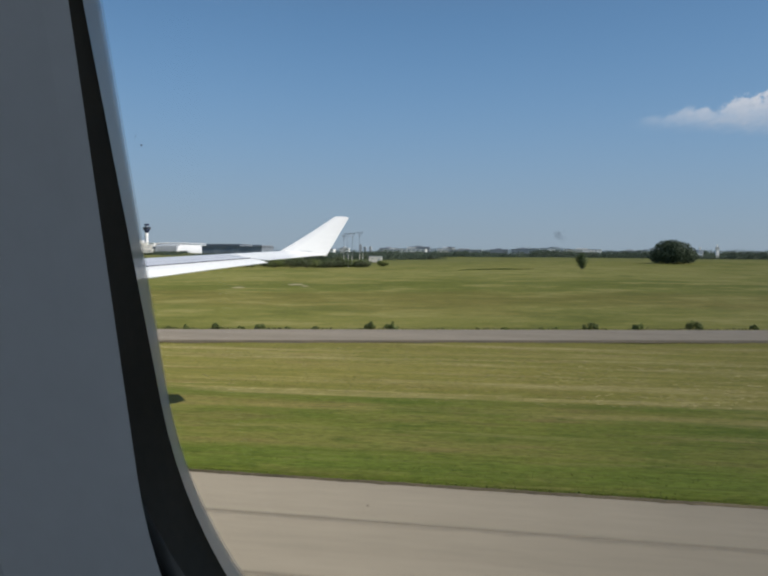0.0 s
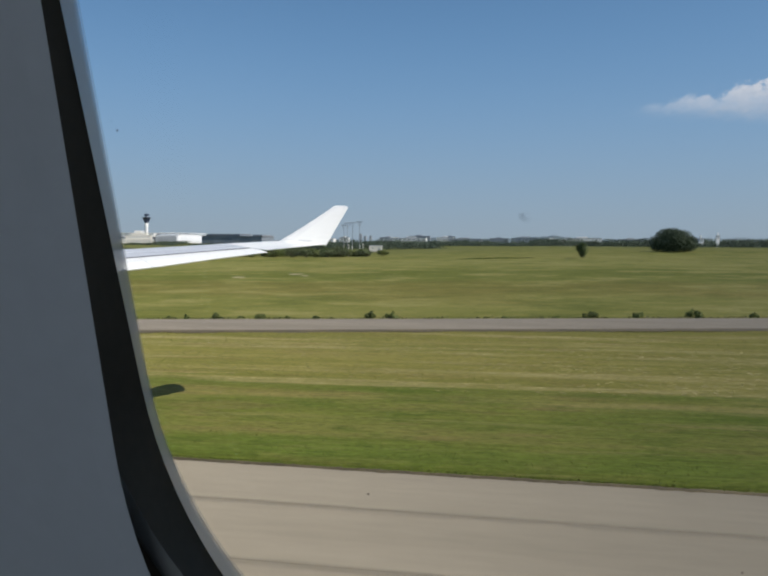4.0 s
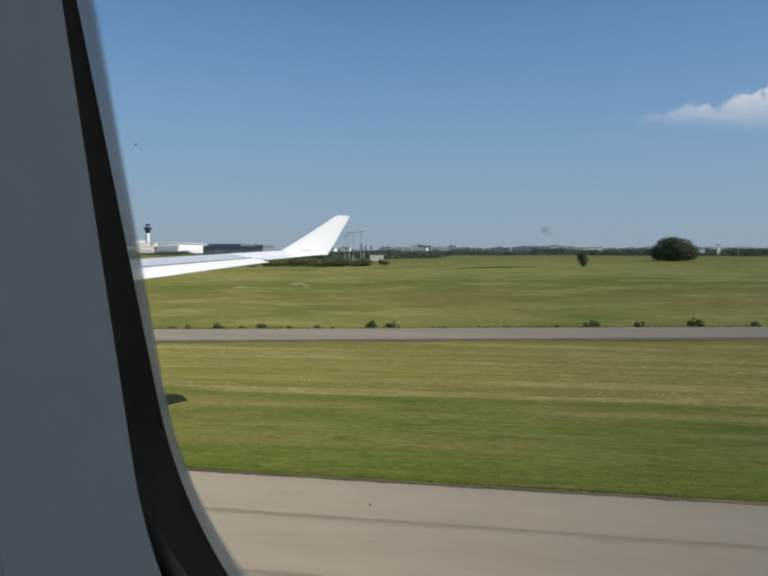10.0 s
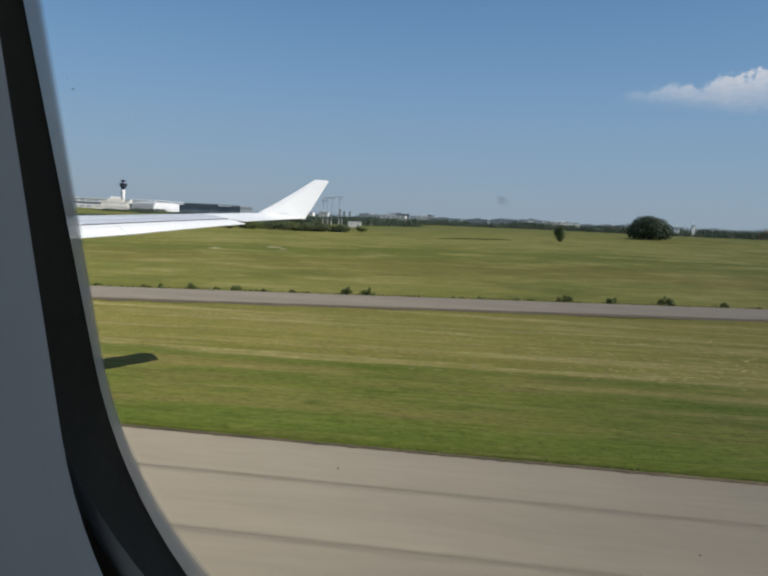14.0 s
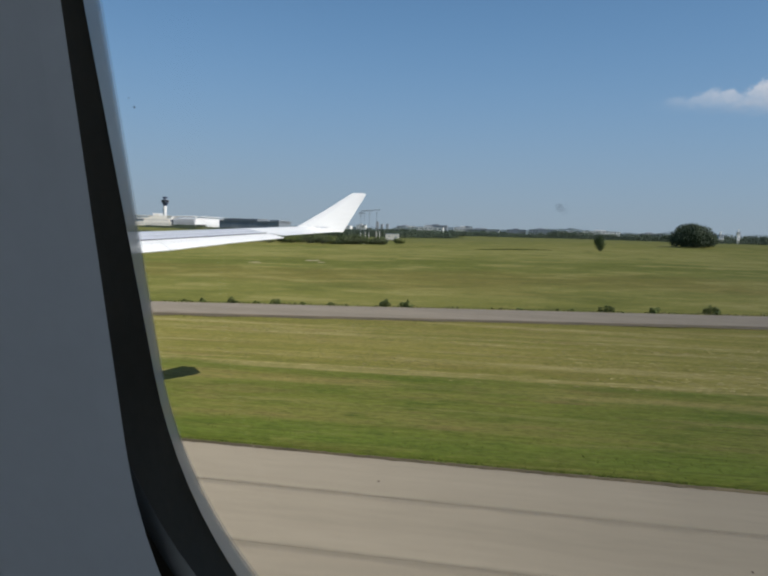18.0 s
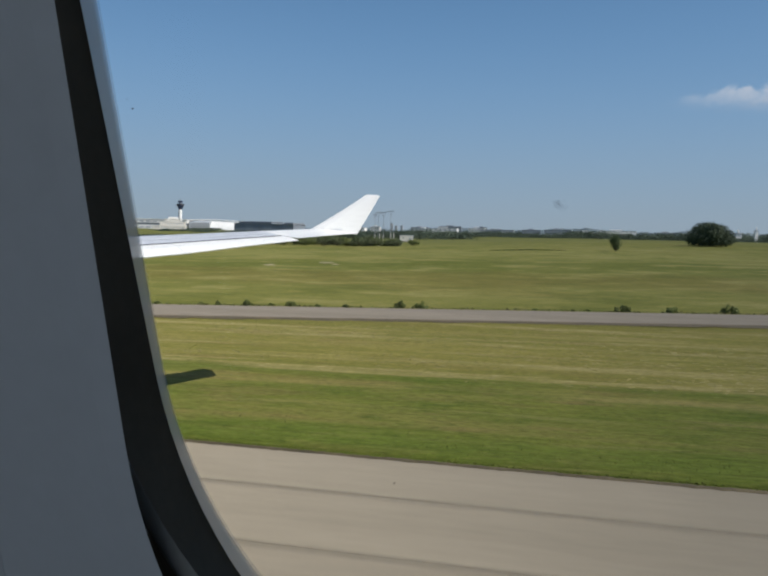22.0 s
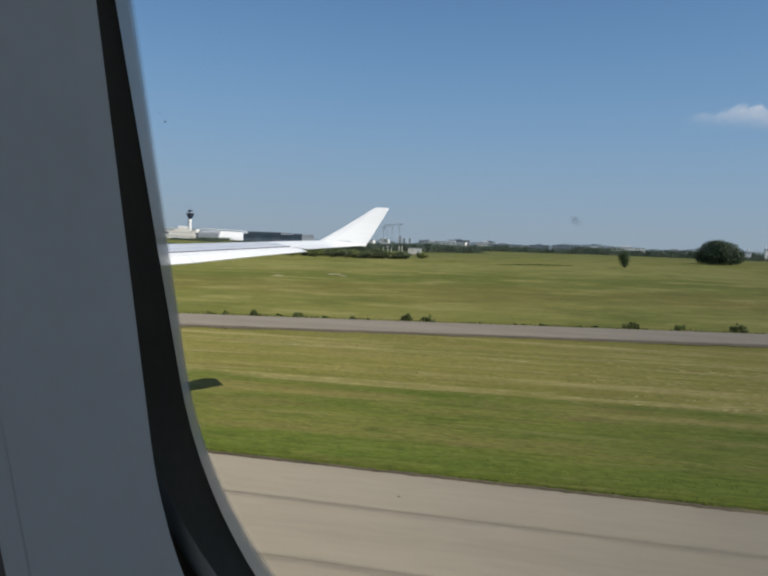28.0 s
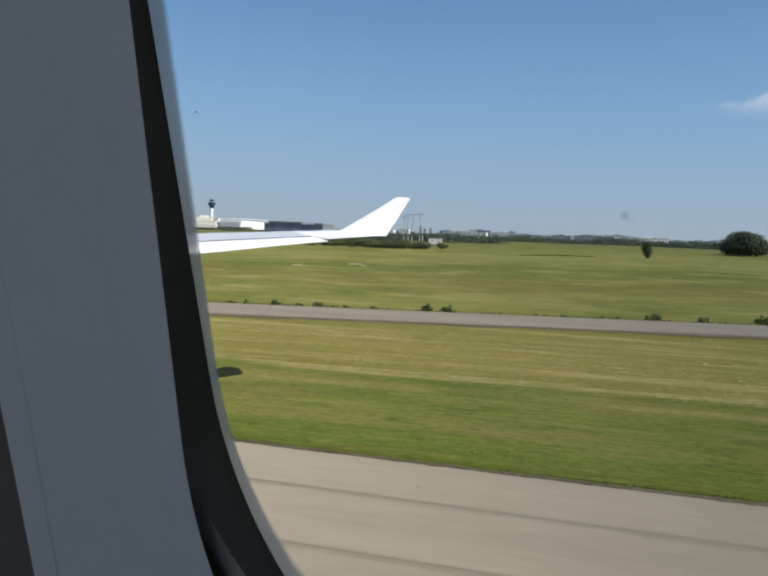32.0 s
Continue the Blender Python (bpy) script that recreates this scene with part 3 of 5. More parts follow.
def make_road():
    xs = np.arange(-420, 430, 1.2)
    rng = np.random.default_rng(5)
    v, f = [], []
    half = 3.45
    d = 1 / math.hypot(1, 0.25)
    for x in xs:
        y = float(road_mid(x))
        for o, dz in ((-half - 0.35 - 0.25 * rng.random(), 0.012), (-half, 0.085), (0, 0.13), (half, 0.085), (half + 0.3 + 0.3 * rng.random(), 0.012)):
            px, py = x - 0.25 * d * o, y + d * o
            v.append((px, py, float(rise(px, py)) + 0.03 + dz))
    for k in range(len(xs) - 1):
        for j in range(4):
            f.append((5 * k + j, 5 * k + 5 + j, 5 * k + 6 + j, 5 * k + 1 + j))
    ob = mesh_object("road_2", v, f, ASPHALT)
    tagged(ob, "narrow grey asphalt service road across the grass", "road", kind="structure")
    # worn soil along its near side
    v, f = [], []
    for x in xs:
        y = float(road_mid(x))
        for o, dz in ((-half - 0.55 - 0.55 * rng.random(), 0.022), (-half + 0.02, 0.096)):
            px, py = x - 0.25 * d * o, y + d * o
            v.append((px, py, float(rise(px, py)) + 0.03 + dz))
    for k in range(len(xs) - 1):
        f.append((2 * k, 2 * k + 2, 2 * k + 3, 2 * k + 1))
    ob = mesh_object("verge_2", v, f, SHOULDER)
    tagged(ob, "thin brown dirt shoulder of the service road", "verge", kind="structure")


make_road()


def make_grass_blades():
    rng = np.random.default_rng(11)
    v, f = [], []
    for n, x0, x1, y0, y1, h in ((1500, -15, 10, PAVE_Y + 0.06, PAVE_Y + 0.25, 0.04), (900, -15, 10, PAVE_Y + 0.1, 19.0, 0.03), (1800, -20, 14, 19, 31, 0.03), (1500, -24, 16, 29, 46, 0.045)):
        x, y = rng.uniform(x0, x1, n), rng.uniform(y0, y1, n)
        hh, a = h * rng.uniform(0.5, 1.3, n), rng.uniform(0, math.pi, n)
        for i in range(n):
            z = 0.02
            for k in range(3):
                c, s = math.cos(a[i] + 1.05 * k), math.sin(a[i] + 1.05 * k)
                w = hh[i] * 0.8
                b = len(v)
                v += [(x[i] - c * w * 0.4, y[i] - s * w * 0.4, z), (x[i] + c * w * 0.4, y[i] + s * w * 0.4, z), (x[i] + c * w, y[i] + s * w, z + hh[i])]
                f.append((b, b + 1, b + 2))
    tagged(mesh_object("grass", v, f, BLADE), "short green and straw-coloured grass tufts on the mown field", "grass", kind="stuff")


make_grass_blades()


def make_straw():
    """Cut straw lying in rows on the dry strip before the road."""
    rng = np.random.default_rng(21)
    v, f = [], []
    heaps = [(rng.uniform(-22, 16), rng.uniform(28, 44)) for _ in range(60)] + [(rng.uniform(4, 15), rng.uniform(29.5, 36)) for _ in range(12)]
    for _ in range(900):
        hx, hy = heaps[rng.integers(len(heaps))]
        x = hx + rng.normal(scale=2.2)
        y = hy + 0.05 * x + rng.normal(scale=0.5)
        a, l, w = 0.05 + rng.normal(scale=0.5), rng.uniform(0.04, 0.16), rng.uniform(0.008, 0.02)
        c, s, b = math.cos(a), math.sin(a), len(v)
        z = 0.05 + 0.03 * rng.random()
        v += [(x - c * l, y - s * l, z), (x + c * l, y + s * l, z), (x + c * l - s * w, y + s * l + c * w, z + w), (x - c * l - s * w, y - s * l + c * w, z + w)]
        f.append((b, b + 1, b + 2, b + 3))
    tagged(mesh_object("straw", v, f, surface("cut_straw", (0.26, 0.225, 0.095), (0.20, 0.175, 0.070), 0.9, scale=3, fine=0.2)),
           "pale cut straw scattered in rows on the dry grass", "straw", kind="stuff")


make_straw()

# ---------------------------------------------------------------- cabin window
LEAN = 0.2438          # the side wall leans in towards the top
WALL_Y = 0.252


def wall_point(x, z, y0):
    return (x, y0 - LEAN * z, EYE_Z + z)


def opening(left, right, low, high, b_low, b_high, skew=0.0, n=24):
    """A tall rounded opening: straight sides from low to high, elliptic ends. Points run round it."""
    xc, a = (left + right) / 2, (right - left) / 2
    pts = []
    for k in range(2 * n):
        t = math.pi * k / (2 * n - 1)
        pts.append((xc + a * math.cos(t), high + b_high * math.sin(t)))
    for k in range(2 * n):
        t = math.pi + math.pi * k / (2 * n - 1)
        pts.append((xc + a * math.cos(t), low + b_low * math.sin(t)))
    return [(x + skew * (z - low), z) for x, z in pts]


def ring(loops, material, name, parent, label="", smooth=True):
    """A band of skin through loops of (points, depth)."""
    v, f = [], []
    n = len(loops[0][0])
    for pts, y0 in loops:
        v += [wall_point(x, z, y0) for x, z in pts]
    for j in range(len(loops) - 1):
        for k in range(n):
            a, b = j * n + k, j * n + (k + 1) % n
            f.append((a, b, b + n, a + n))
    return mesh_object(name, v, f, material, parent, label, smooth)


E0 = opening(-0.1965, 0.240, -0.080, 0.115, 0.249, 0.185)
E1 = opening(-0.1758, 0.215, -0.092, 0.120, 0.227, 0.170)
E1_BACK = opening(-0.1800, 0.220, -0.092, 0.120, 0.229, 0.172)
G0 = opening(-0.2065, 0.245, -0.025, 0.120, 0.260, 0.190)
G1 = opening(-0.1985, 0.240, -0.036, 0.120, 0.2290, 0.185)
E2 = opening(-0.1902, 0.225, -0.072, 0.120, 0.2320, 0.190, -0.066)
E3 = opening(-0.1868, 0.220, -0.064, 0.120, 0.2118, 0.186, -0.044)
E4 = opening(-0.2300, 0.270, -0.065, 0.120, 0.260, 0.225, -0.03)


def rect_loop(x0, x1, z0, z1, like):
    """A rectangle whose points answer those of another loop, by direction from its middle."""
    xc, zc = (x0 + x1) / 2, (z0 + z1) / 2
    out = []
    for x, z in like:
        dx, dz = x - 0.022, z - 0.005
        s = min((x1 - xc) / max(abs(dx), 1e-6), (z1 - zc) / max(abs(dz), 1e-6))
        out.append((xc + dx * s, zc + dz * s))
    return out


wall_cabin = thing("wall_cabin", "smooth pale grey plastic cabin side wall round a window", "wall", kind="structure")
outer = rect_loop(-0.2535, 0.400, -0.46, 0.46, E0)
ring([(outer, WALL_Y), (E0, WALL_Y)], PANEL, "window_panel", wall_cabin)
mid = [((a + c) / 2, (b + d) / 2) for (a, b), (c, d) in zip(E0, E1)]
ring([(E0, WALL_Y), (mid, WALL_Y - 0.0004), (E1, WALL_Y + 0.0003), (E1_BACK, WALL_Y + 0.004)], PANEL, "bezel", wall_cabin, smooth=False)


def wall_strip(name, x0, x1, profile, material, parent, y0=WALL_Y, thick=0.012):
    v, f = [], []
    for x in (x0, x1):
        for y, z in profile:
            v.append((x, y, EYE_Z + z))
        for y, z in profile:
            v.append((x, y + thick, EYE_Z + z))
    n = len(profile)
    for k in range(n - 1):
        f += [(k, k + 1, 2 * n + k + 1, 2 * n + k), (n + k, 3 * n + k, 3 * n + k + 1, n + k + 1)]
        f += [(k, n + k, n + k + 1, k + 1), (2 * n + k, 2 * n + k + 1, 3 * n + k + 1, 3 * n + k)]
    return mesh_object(name, v, f, material, parent)


LEANING = [(WALL_Y - LEAN * z, z) for z in np.linspace(-0.46, 0.46, 9)]
# the seam beside the window panel, and the next panels along the cabin
wall_strip("seam_strip", -0.2690, -0.2536, [(y + 0.0004, z) for y, z in LEANING], PANEL, wall_cabin)
# the forward side panel carries its shadow in the base colour
wall_strip("side_panel", -1.60, -0.2705, [(y + 0.004, z) for y, z in LEANING], MAUVE_SHADED, wall_cabin)
bead = bmesh.new()
bar(bead, (-0.2538, LEANING[0][0] + 0.0008, EYE_Z - 0.46), (-0.2538, LEANING[-1][0] + 0.0008, EYE_Z + 0.46), 0.0012, 10)
part("edge_bead", bead, PANEL, wall_cabin, smooth=True)
wall_strip("side_panel", 0.400, 1.60, LEANING, PANEL, wall_cabin)
wall_strip("seam_backing", -0.33, -0.24, [(y + 0.014, z) for y, z in LEANING], SEALANT, wall_cabin)
wall_strip("dado_panel", -1.60, 1.60, [(0.40, -1.25), (0.40, -0.75), (WALL_Y + LEAN * 0.46, -0.4605)], PANEL, wall_cabin)
wall_strip("cove_panel", -1.60, 1.60, [(WALL_Y - LEAN * 0.46, 0.4605), (0.06, 0.62), (-0.12, 0.78), (-0.55, 0.98)], PANEL, wall_cabin)

window_1 = thing("window_1", "rounded aircraft cabin window with dark deep reveal", "window", kind="structure")
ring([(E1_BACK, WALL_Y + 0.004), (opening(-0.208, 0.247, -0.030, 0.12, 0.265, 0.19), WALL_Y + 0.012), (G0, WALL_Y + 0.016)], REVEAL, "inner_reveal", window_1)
ring([(G0, WALL_Y + 0.016), ([((a + c) / 2, (b + d) / 2) for (a, b), (c, d) in zip(G0, G1)], WALL_Y + 0.0150), (G1, WALL_Y + 0.018)], LIP, "retaining_lip", window_1, "grey plastic retaining lip")
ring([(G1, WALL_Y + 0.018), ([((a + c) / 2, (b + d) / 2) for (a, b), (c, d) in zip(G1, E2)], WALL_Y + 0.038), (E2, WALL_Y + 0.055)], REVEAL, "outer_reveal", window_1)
steps = (0.0, 0.55, 0.68, 0.80, 0.92, 1.05)
for u, w, seal in zip(steps, steps[1:], SEALS):
    pair = [([(a + (c - a) * q, b + (d - b) * q) for (a, b), (c, d) in zip(E2, E3)], WALL_Y + 0.055 + 0.002 * q) for q in (u, w)]
    ring(pair, seal, "pane_edge", window_1, "milky edge of the acrylic pane")
pane = mesh_object("pane", [wall_point(x, z, WALL_Y + 0.060) for x, z in E4], [tuple(range(len(E4)))], GLASS, window_1, "clear acrylic pane")
pane.visible_shadow = False


def specks():
    rng = np.random.default_rng(4)
    spots = [(-0.1853, 0.0540, 0.00060), (-0.1875, 0.0580, 0.00035)]
    for x, z, r in spots:
        pts = [(x + r * rng.uniform(0.6, 1.2) * math.cos(a), z + r * rng.uniform(0.6, 1.2) * math.sin(a)) for a in np.linspace(0, 5.6, 9)]
        v = [wall_point(px, pz, WALL_Y + 0.0585) for px, pz in pts] + [wall_point(x, z, WALL_Y + 0.0580)]
        mesh_object("speck", v, [(k, (k + 1) % 9, 9) for k in range(9)], SPECK_FILM, window_1, "dark dirt speck on the pane")


specks()


def make_smudge():
    """A faint greasy smear: thin flakes that let most of the light through."""
    m = film_surface("faint_smear", (0.05, 0.055, 0.06), 0.040)
    rng = np.random.default_rng(19)
    for k in range(12):
        cx, cz = 0.0030 + rng.normal(scale=0.0012), 0.0140 + rng.normal(scale=0.0007)
        r = rng.uniform(0.0008, 0.0026)
        v = [wall_point(cx + r * rng.uniform(0.7, 1.2) * math.cos(a), cz + 0.6 * r * rng.uniform(0.7, 1.2) * math.sin(a), WALL_Y + 0.0590 - 0.0001 * k) for a in np.linspace(0, 5.6, 12)]
        v.append(wall_point(cx, cz, WALL_Y + 0.0588 - 0.0001 * k))
        ob = mesh_object("smudge", v, [(i, (i + 1) % 12, 12) for i in range(12)], m, window_1, "faint grey smear on the pane")
        ob.visible_shadow = False


make_smudge()


def make_cabin():
    floor = part("floor_cabin", box(-1.6, 1.6, -5.0, 0.40, EYE_Z - 1.32, EYE_Z - 1.25), CARPET)
    tagged(floor, "dark blue carpeted cabin floor", "floor", kind="structure")
    ceiling = part("ceiling_cabin", box(-1.6, 1.6, -4.2, -0.54, EYE_Z + 0.97, EYE_Z + 1.02), PANEL)
    tagged(ceiling, "pale grey cabin ceiling panel", "ceiling", kind="structure")
    for n, x in (("bulkhead_front", -1.66), ("bulkhead_rear", 1.60)):
        bm = box(x, x + 0.06, -4.98, 0.36, EYE_Z - 1.32, EYE_Z + 0.45)
        add_box(bm, x, x + 0.06, -4.9, 0.0, EYE_Z + 0.45, EYE_Z + 0.98)
        ob = part(n, bm, PANEL)
        tagged(ob, "plain pale grey cabin bulkhead", "bulkhead", kind="structure")
    far = thing("wall_opposite", "pale grey cabin wall with small windows to the sky", "wall", kind="structure")
    y = -4.88
    zs = (-1.25, -0.18, 0.22, 0.80)
    xs = (-1.6, -1.2, -0.9, -0.15, 0.15, 0.9, 1.2, 1.6)
    for i in range(7):
        for j in range(3):
            if not (j == 1 and i % 2 == 1):
                part("wall_piece", box(xs[i], xs[i + 1], y - 0.1, y, EYE_Z + zs[j], EYE_Z + zs[j + 1]), PANEL, far)
    part("cove_panel", box(-1.6, 1.6, -4.95, -4.1, EYE_Z + 0.80, EYE_Z + 0.98), PANEL, far)
    # daylight in the openings of that wall
    for x in (-1.05, 0.0, 1.05):
        lamp = new("window_daylight", bpy.data.lights.new("window_daylight", 'AREA'))
        lamp.data.shape, lamp.data.size, lamp.data.size_y = 'RECTANGLE', 0.29, 0.39
        lamp.data.energy = 11.0
        lamp.data.color = (0.80, 0.90, 1.0)
        lamp.matrix_world = look((x, y - 0.05, EYE_Z + 0.02), (x, 0, EYE_Z + 0.02))


make_cabin()


def make_seat():
    seat = thing("aircraft_seat", "dark fabric aircraft seat in front of the window", "seat", at=(-1.08, -0.10, EYE_Z - 1.25))
    bm = box(-0.07, 0.07, -0.26, 0.24, 0.42, 1.16, 0.035)
    for v in bm.verts:
        v.co.x += 0.30 + 0.12 * (v.co.z - 0.8)
    part("backrest", bm, FABRIC, seat, smooth=True)
    part("cushion", box(-0.46, 0.30, -0.26, 0.24, 0.34, 0.46, 0.03), FABRIC, seat, smooth=True)
    for sx in (-0.40, 0.22):
        for sy in (-0.2, 0.18):
            part("leg", box(sx - 0.02, sx + 0.02, sy - 0.02, sy + 0.02, 0.0, 0.35, 0.004), STEEL, seat)


make_seat()

# ---------------------------------------------------------------- airliner: fuselage and wing
airliner = thing("airliner", "white wide-body airliner, seen along its swept wing", "airliner")


def make_fuselage():
    """The skin as rings of plates, with an opening at each cabin window beside the camera."""
    R, cy, cz = 2.95, -2.40, EYE_Z - 0.55
    v, f = [], []
    xs = [-24, -20, -16, -12, -8, -5, -3, -1.75, -0.37, 0.40, 1.75, 3, 5, 8, 12, 15]
    th = [radians(a) for a in [-90, -70, -50, -30, -12, -2.0, 4.5, 11.5, 19.5, 30, 50, 70, 90, 110, 130, 150, 164, 176, 190, 210, 230, 250]]
    n = len(th)
    for x in xs:
        for a in th:
            v.append((x, cy + R * math.cos(a), cz + R * math.sin(a)))
    for i in range(len(xs) - 1):
        for k in range(n):
            a0 = math.degrees(th[k])
            if xs[i] == -0.37 and -3 < a0 < 19:
                continue
            if -1.8 < xs[i] < 1.7 and 163 < a0 < 189:
                continue
            f.append((i * n + k, i * n + (k + 1) % n, (i + 1) * n + (k + 1) % n, (i + 1) * n + k))
    part_ob = mesh_object("fuselage", v, f, WHITE_PAINT, airliner, smooth=True)
    for x, s in ((-24, -1), (15, 1)):
        prof = [(R * math.cos(t), R * 2.2 * math.sin(t)) for t in np.linspace(0, 1.5, 8)]
        bm = lathe([(r, z) for r, z in prof], 21)
        bmesh.ops.transform(bm, matrix=Matrix.Translation((x, cy, cz)) @ Matrix.Rotation(s * math.pi / 2, 4, 'Y'), verts=bm.verts)
        part("nose" if s < 0 else "tail_cone", bm, WHITE_PAINT, airliner, smooth=True)


make_fuselage()


def trail_x(y):
    return -7.02 - (26.2 - y) * 0.466


def chord(y):
    return 1.80 + (26.2 - y) * 0.21


def hinge_z(y):
    return 5.13 + (y - 18.6) * 0.0725


def hinge_gap(y):
    """How far the hinge line runs ahead of the trailing edge."""
    return float(np.interp(y, [0.3, 18.6, 23.6, 26.2], [2.0, 0.98, 0.60, 0.42]))


def droop(y):
    return float(np.interp(y, [0.3, 16.0, 19.6, 23.4], [0.55, 0.30, 0.27, 0.135]))


def wing_section(y, to_trail=False):
    c, zh, xt = chord(y), hinge_z(y), trail_x(y)
    xh = xt - hinge_gap(y)
    L = c - hinge_gap(y)
    up = [(0.0, 0.0), (0.12, 0.012), (0.3, 0.040), (0.5, 0.055), (0.7, 0.052), (0.85, 0.034), (0.95, 0.010), (1.0, -0.018)]
    lo = [(0.97, -0.036), (0.85, -0.056), (0.6, -0.072), (0.3, -0.055), (0.0, -0.024)]
    pts = [(xh - L * s, y, zh + c * h) for s, h in up + lo]
    if to_trail:
        pts += [(xt - 0.02, y, zh - 0.075), (xt, y, zh - 0.062)]
    return pts


def make_wing():
    wing = part("wing", loft([wing_section(y) for y in np.linspace(0.3, 23.45, 14)]), GREY_PAINT, airliner, "pale grey swept wing", smooth=False)
    part("wing_tip", loft([wing_section(y, True) for y in np.linspace(23.47, 26.2, 6)]), WHITE_PAINT, wing, "white wing tip fairing")

    def flap(name, y0, y1):
        secs = []
        for y in np.linspace(y0, y1, 5):
            xt, g, zh, d = trail_x(y), hinge_gap(y), hinge_z(y), droop(y)
            xh, cut = xt - g + 0.02, min(1.0, max(0.0, (23.42 - y) / 1.5))
            secs.append([(xh + g * q * (1 - 0.2 * cut), y - 0.44 * g * q * cut, zh - h) for q, h in ((0, 0.004), (0.45, d * 0.36), (0.98, d), (0.96, d + 0.022), (0.3, d * 0.5 + 0.10), (0, 0.13))])
        part(name, loft(secs), WHITE_PAINT, wing, "white drooped control surface")

    flap("aileron", 19.62, 23.42)
    flap("aileron", 14.6, 19.604)
    flap("flap", 8.0, 14.55)
    flap("flap", 2.6, 7.95)
    # spoiler panels lie on the upper skin ahead of the hinge
    for y0, y1 in ((9.0, 11.4), (11.45, 13.9), (13.95, 16.4), (16.45, 18.9)):
        v = []
        for y in (y0, y1):
            c, zh, xh = chord(y), hinge_z(y), trail_x(y) - hinge_gap(y)
            for s, h in ((0.03, 0.0055), (0.11, 0.0135), (0.19, 0.0215)):
                v.append((xh - (c - hinge_gap(y)) * s, y, zh + c * h))
        f = [(0, 1, 4, 3), (1, 2, 5, 4)]
        mesh_object("spoiler", v, f, WHITE_PAINT, wing, "pale spoiler panel")
    # winglet: swept, canted out, thick at its foot
    def winglet_section(front, rear, thick):
        a, b = Vector(front), Vector(rear)
        d, nrm = b - a, Vector((0.0, -0.86, 0.5))
        prof = [(0, 0), (0.1, 0.6), (0.3, 1.0), (0.6, 0.7), (1, 0.04), (1, -0.04), (0.6, -0.7), (0.3, -1.0), (0.1, -0.6)]
        return [tuple(a + d * s + nrm * (thick * h)) for s, h in prof]

    front0, rear0 = (-8.76, 25.78, 5.700), (-7.01, 26.20, 5.575)
    front1, rear1 = (-6.93, 27.00, 7.070), (-6.34, 27.00, 7.045)
    secs = []
    for t in np.linspace(0, 1, 8):
        fr, re = Vector(front0).lerp(Vector(front1), t), Vector(rear0).lerp(Vector(rear1), t)
        bow = 0.05 * math.sin(math.pi * t)
        fr.z -= bow * 0.6
        secs.append(winglet_section(fr, re, 0.075 * (1 - t) + 0.028))
    top_f, top_r = Vector((-6.86, 27.02, 7.095)), Vector((-6.44, 27.02, 7.085))
    secs.append(winglet_section(top_f, top_r, 0.010))
    part("winglet", loft(secs), WHITE_PAINT, wing, "white canted winglet", smooth=False)
    # seal line at the winglet's foot
    bm = bmesh.new()
    bar(bm, (-8.25, 25.86, 5.765), (-7.55, 26.05, 5.745), 0.012)
    part("joint_line", bm, GREY_PAINT, wing)
    bm = bmesh.new()
    bar(bm, (trail_x(19.6) - hinge_gap(19.6), 19.6, hinge_z(19.6) - 0.005), (trail_x(19.6) - 0.2 * hinge_gap(19.6), 19.6 - 0.44 * hinge_gap(19.6), hinge_z(19.6) - droop(19.6)), 0.006)
    part("surface_gap", bm, GREY_PAINT, wing)
    # the dark slot along the hinge, and skin joints ahead of it
    for k, (s, h) in enumerate(((0.0, 0.002), (0.2, 0.0295), (0.34, 0.0455))):
        bm = bmesh.new()
        ys = np.linspace(3.0, 23.4, 12)
        pts = [(trail_x(y) - hinge_gap(y) - (chord(y) - hinge_gap(y)) * s, y, hinge_z(y) + chord(y) * h) for y in ys]
        for p, q in zip(pts, pts[1:]):
            bar(bm, p, q, 0.011 if k else 0.016, 5)
        part("skin_joint" if k else "hinge_slot", bm, GREY_PAINT if k else SEALANT, wing)


make_wing()
# the whole wing drawn in a little towards the cabin
SHRINK = Matrix.Translation((0, 0, EYE_Z)) @ Matrix.Scale(0.92, 4) @ Matrix.Translation((0, 0, -EYE_Z))
for ob in airliner.children_recursive:
    if ob.name.split(".")[0] not in ("fuselage", "nose", "tail_cone"):
        ob.data.transform(SHRINK)

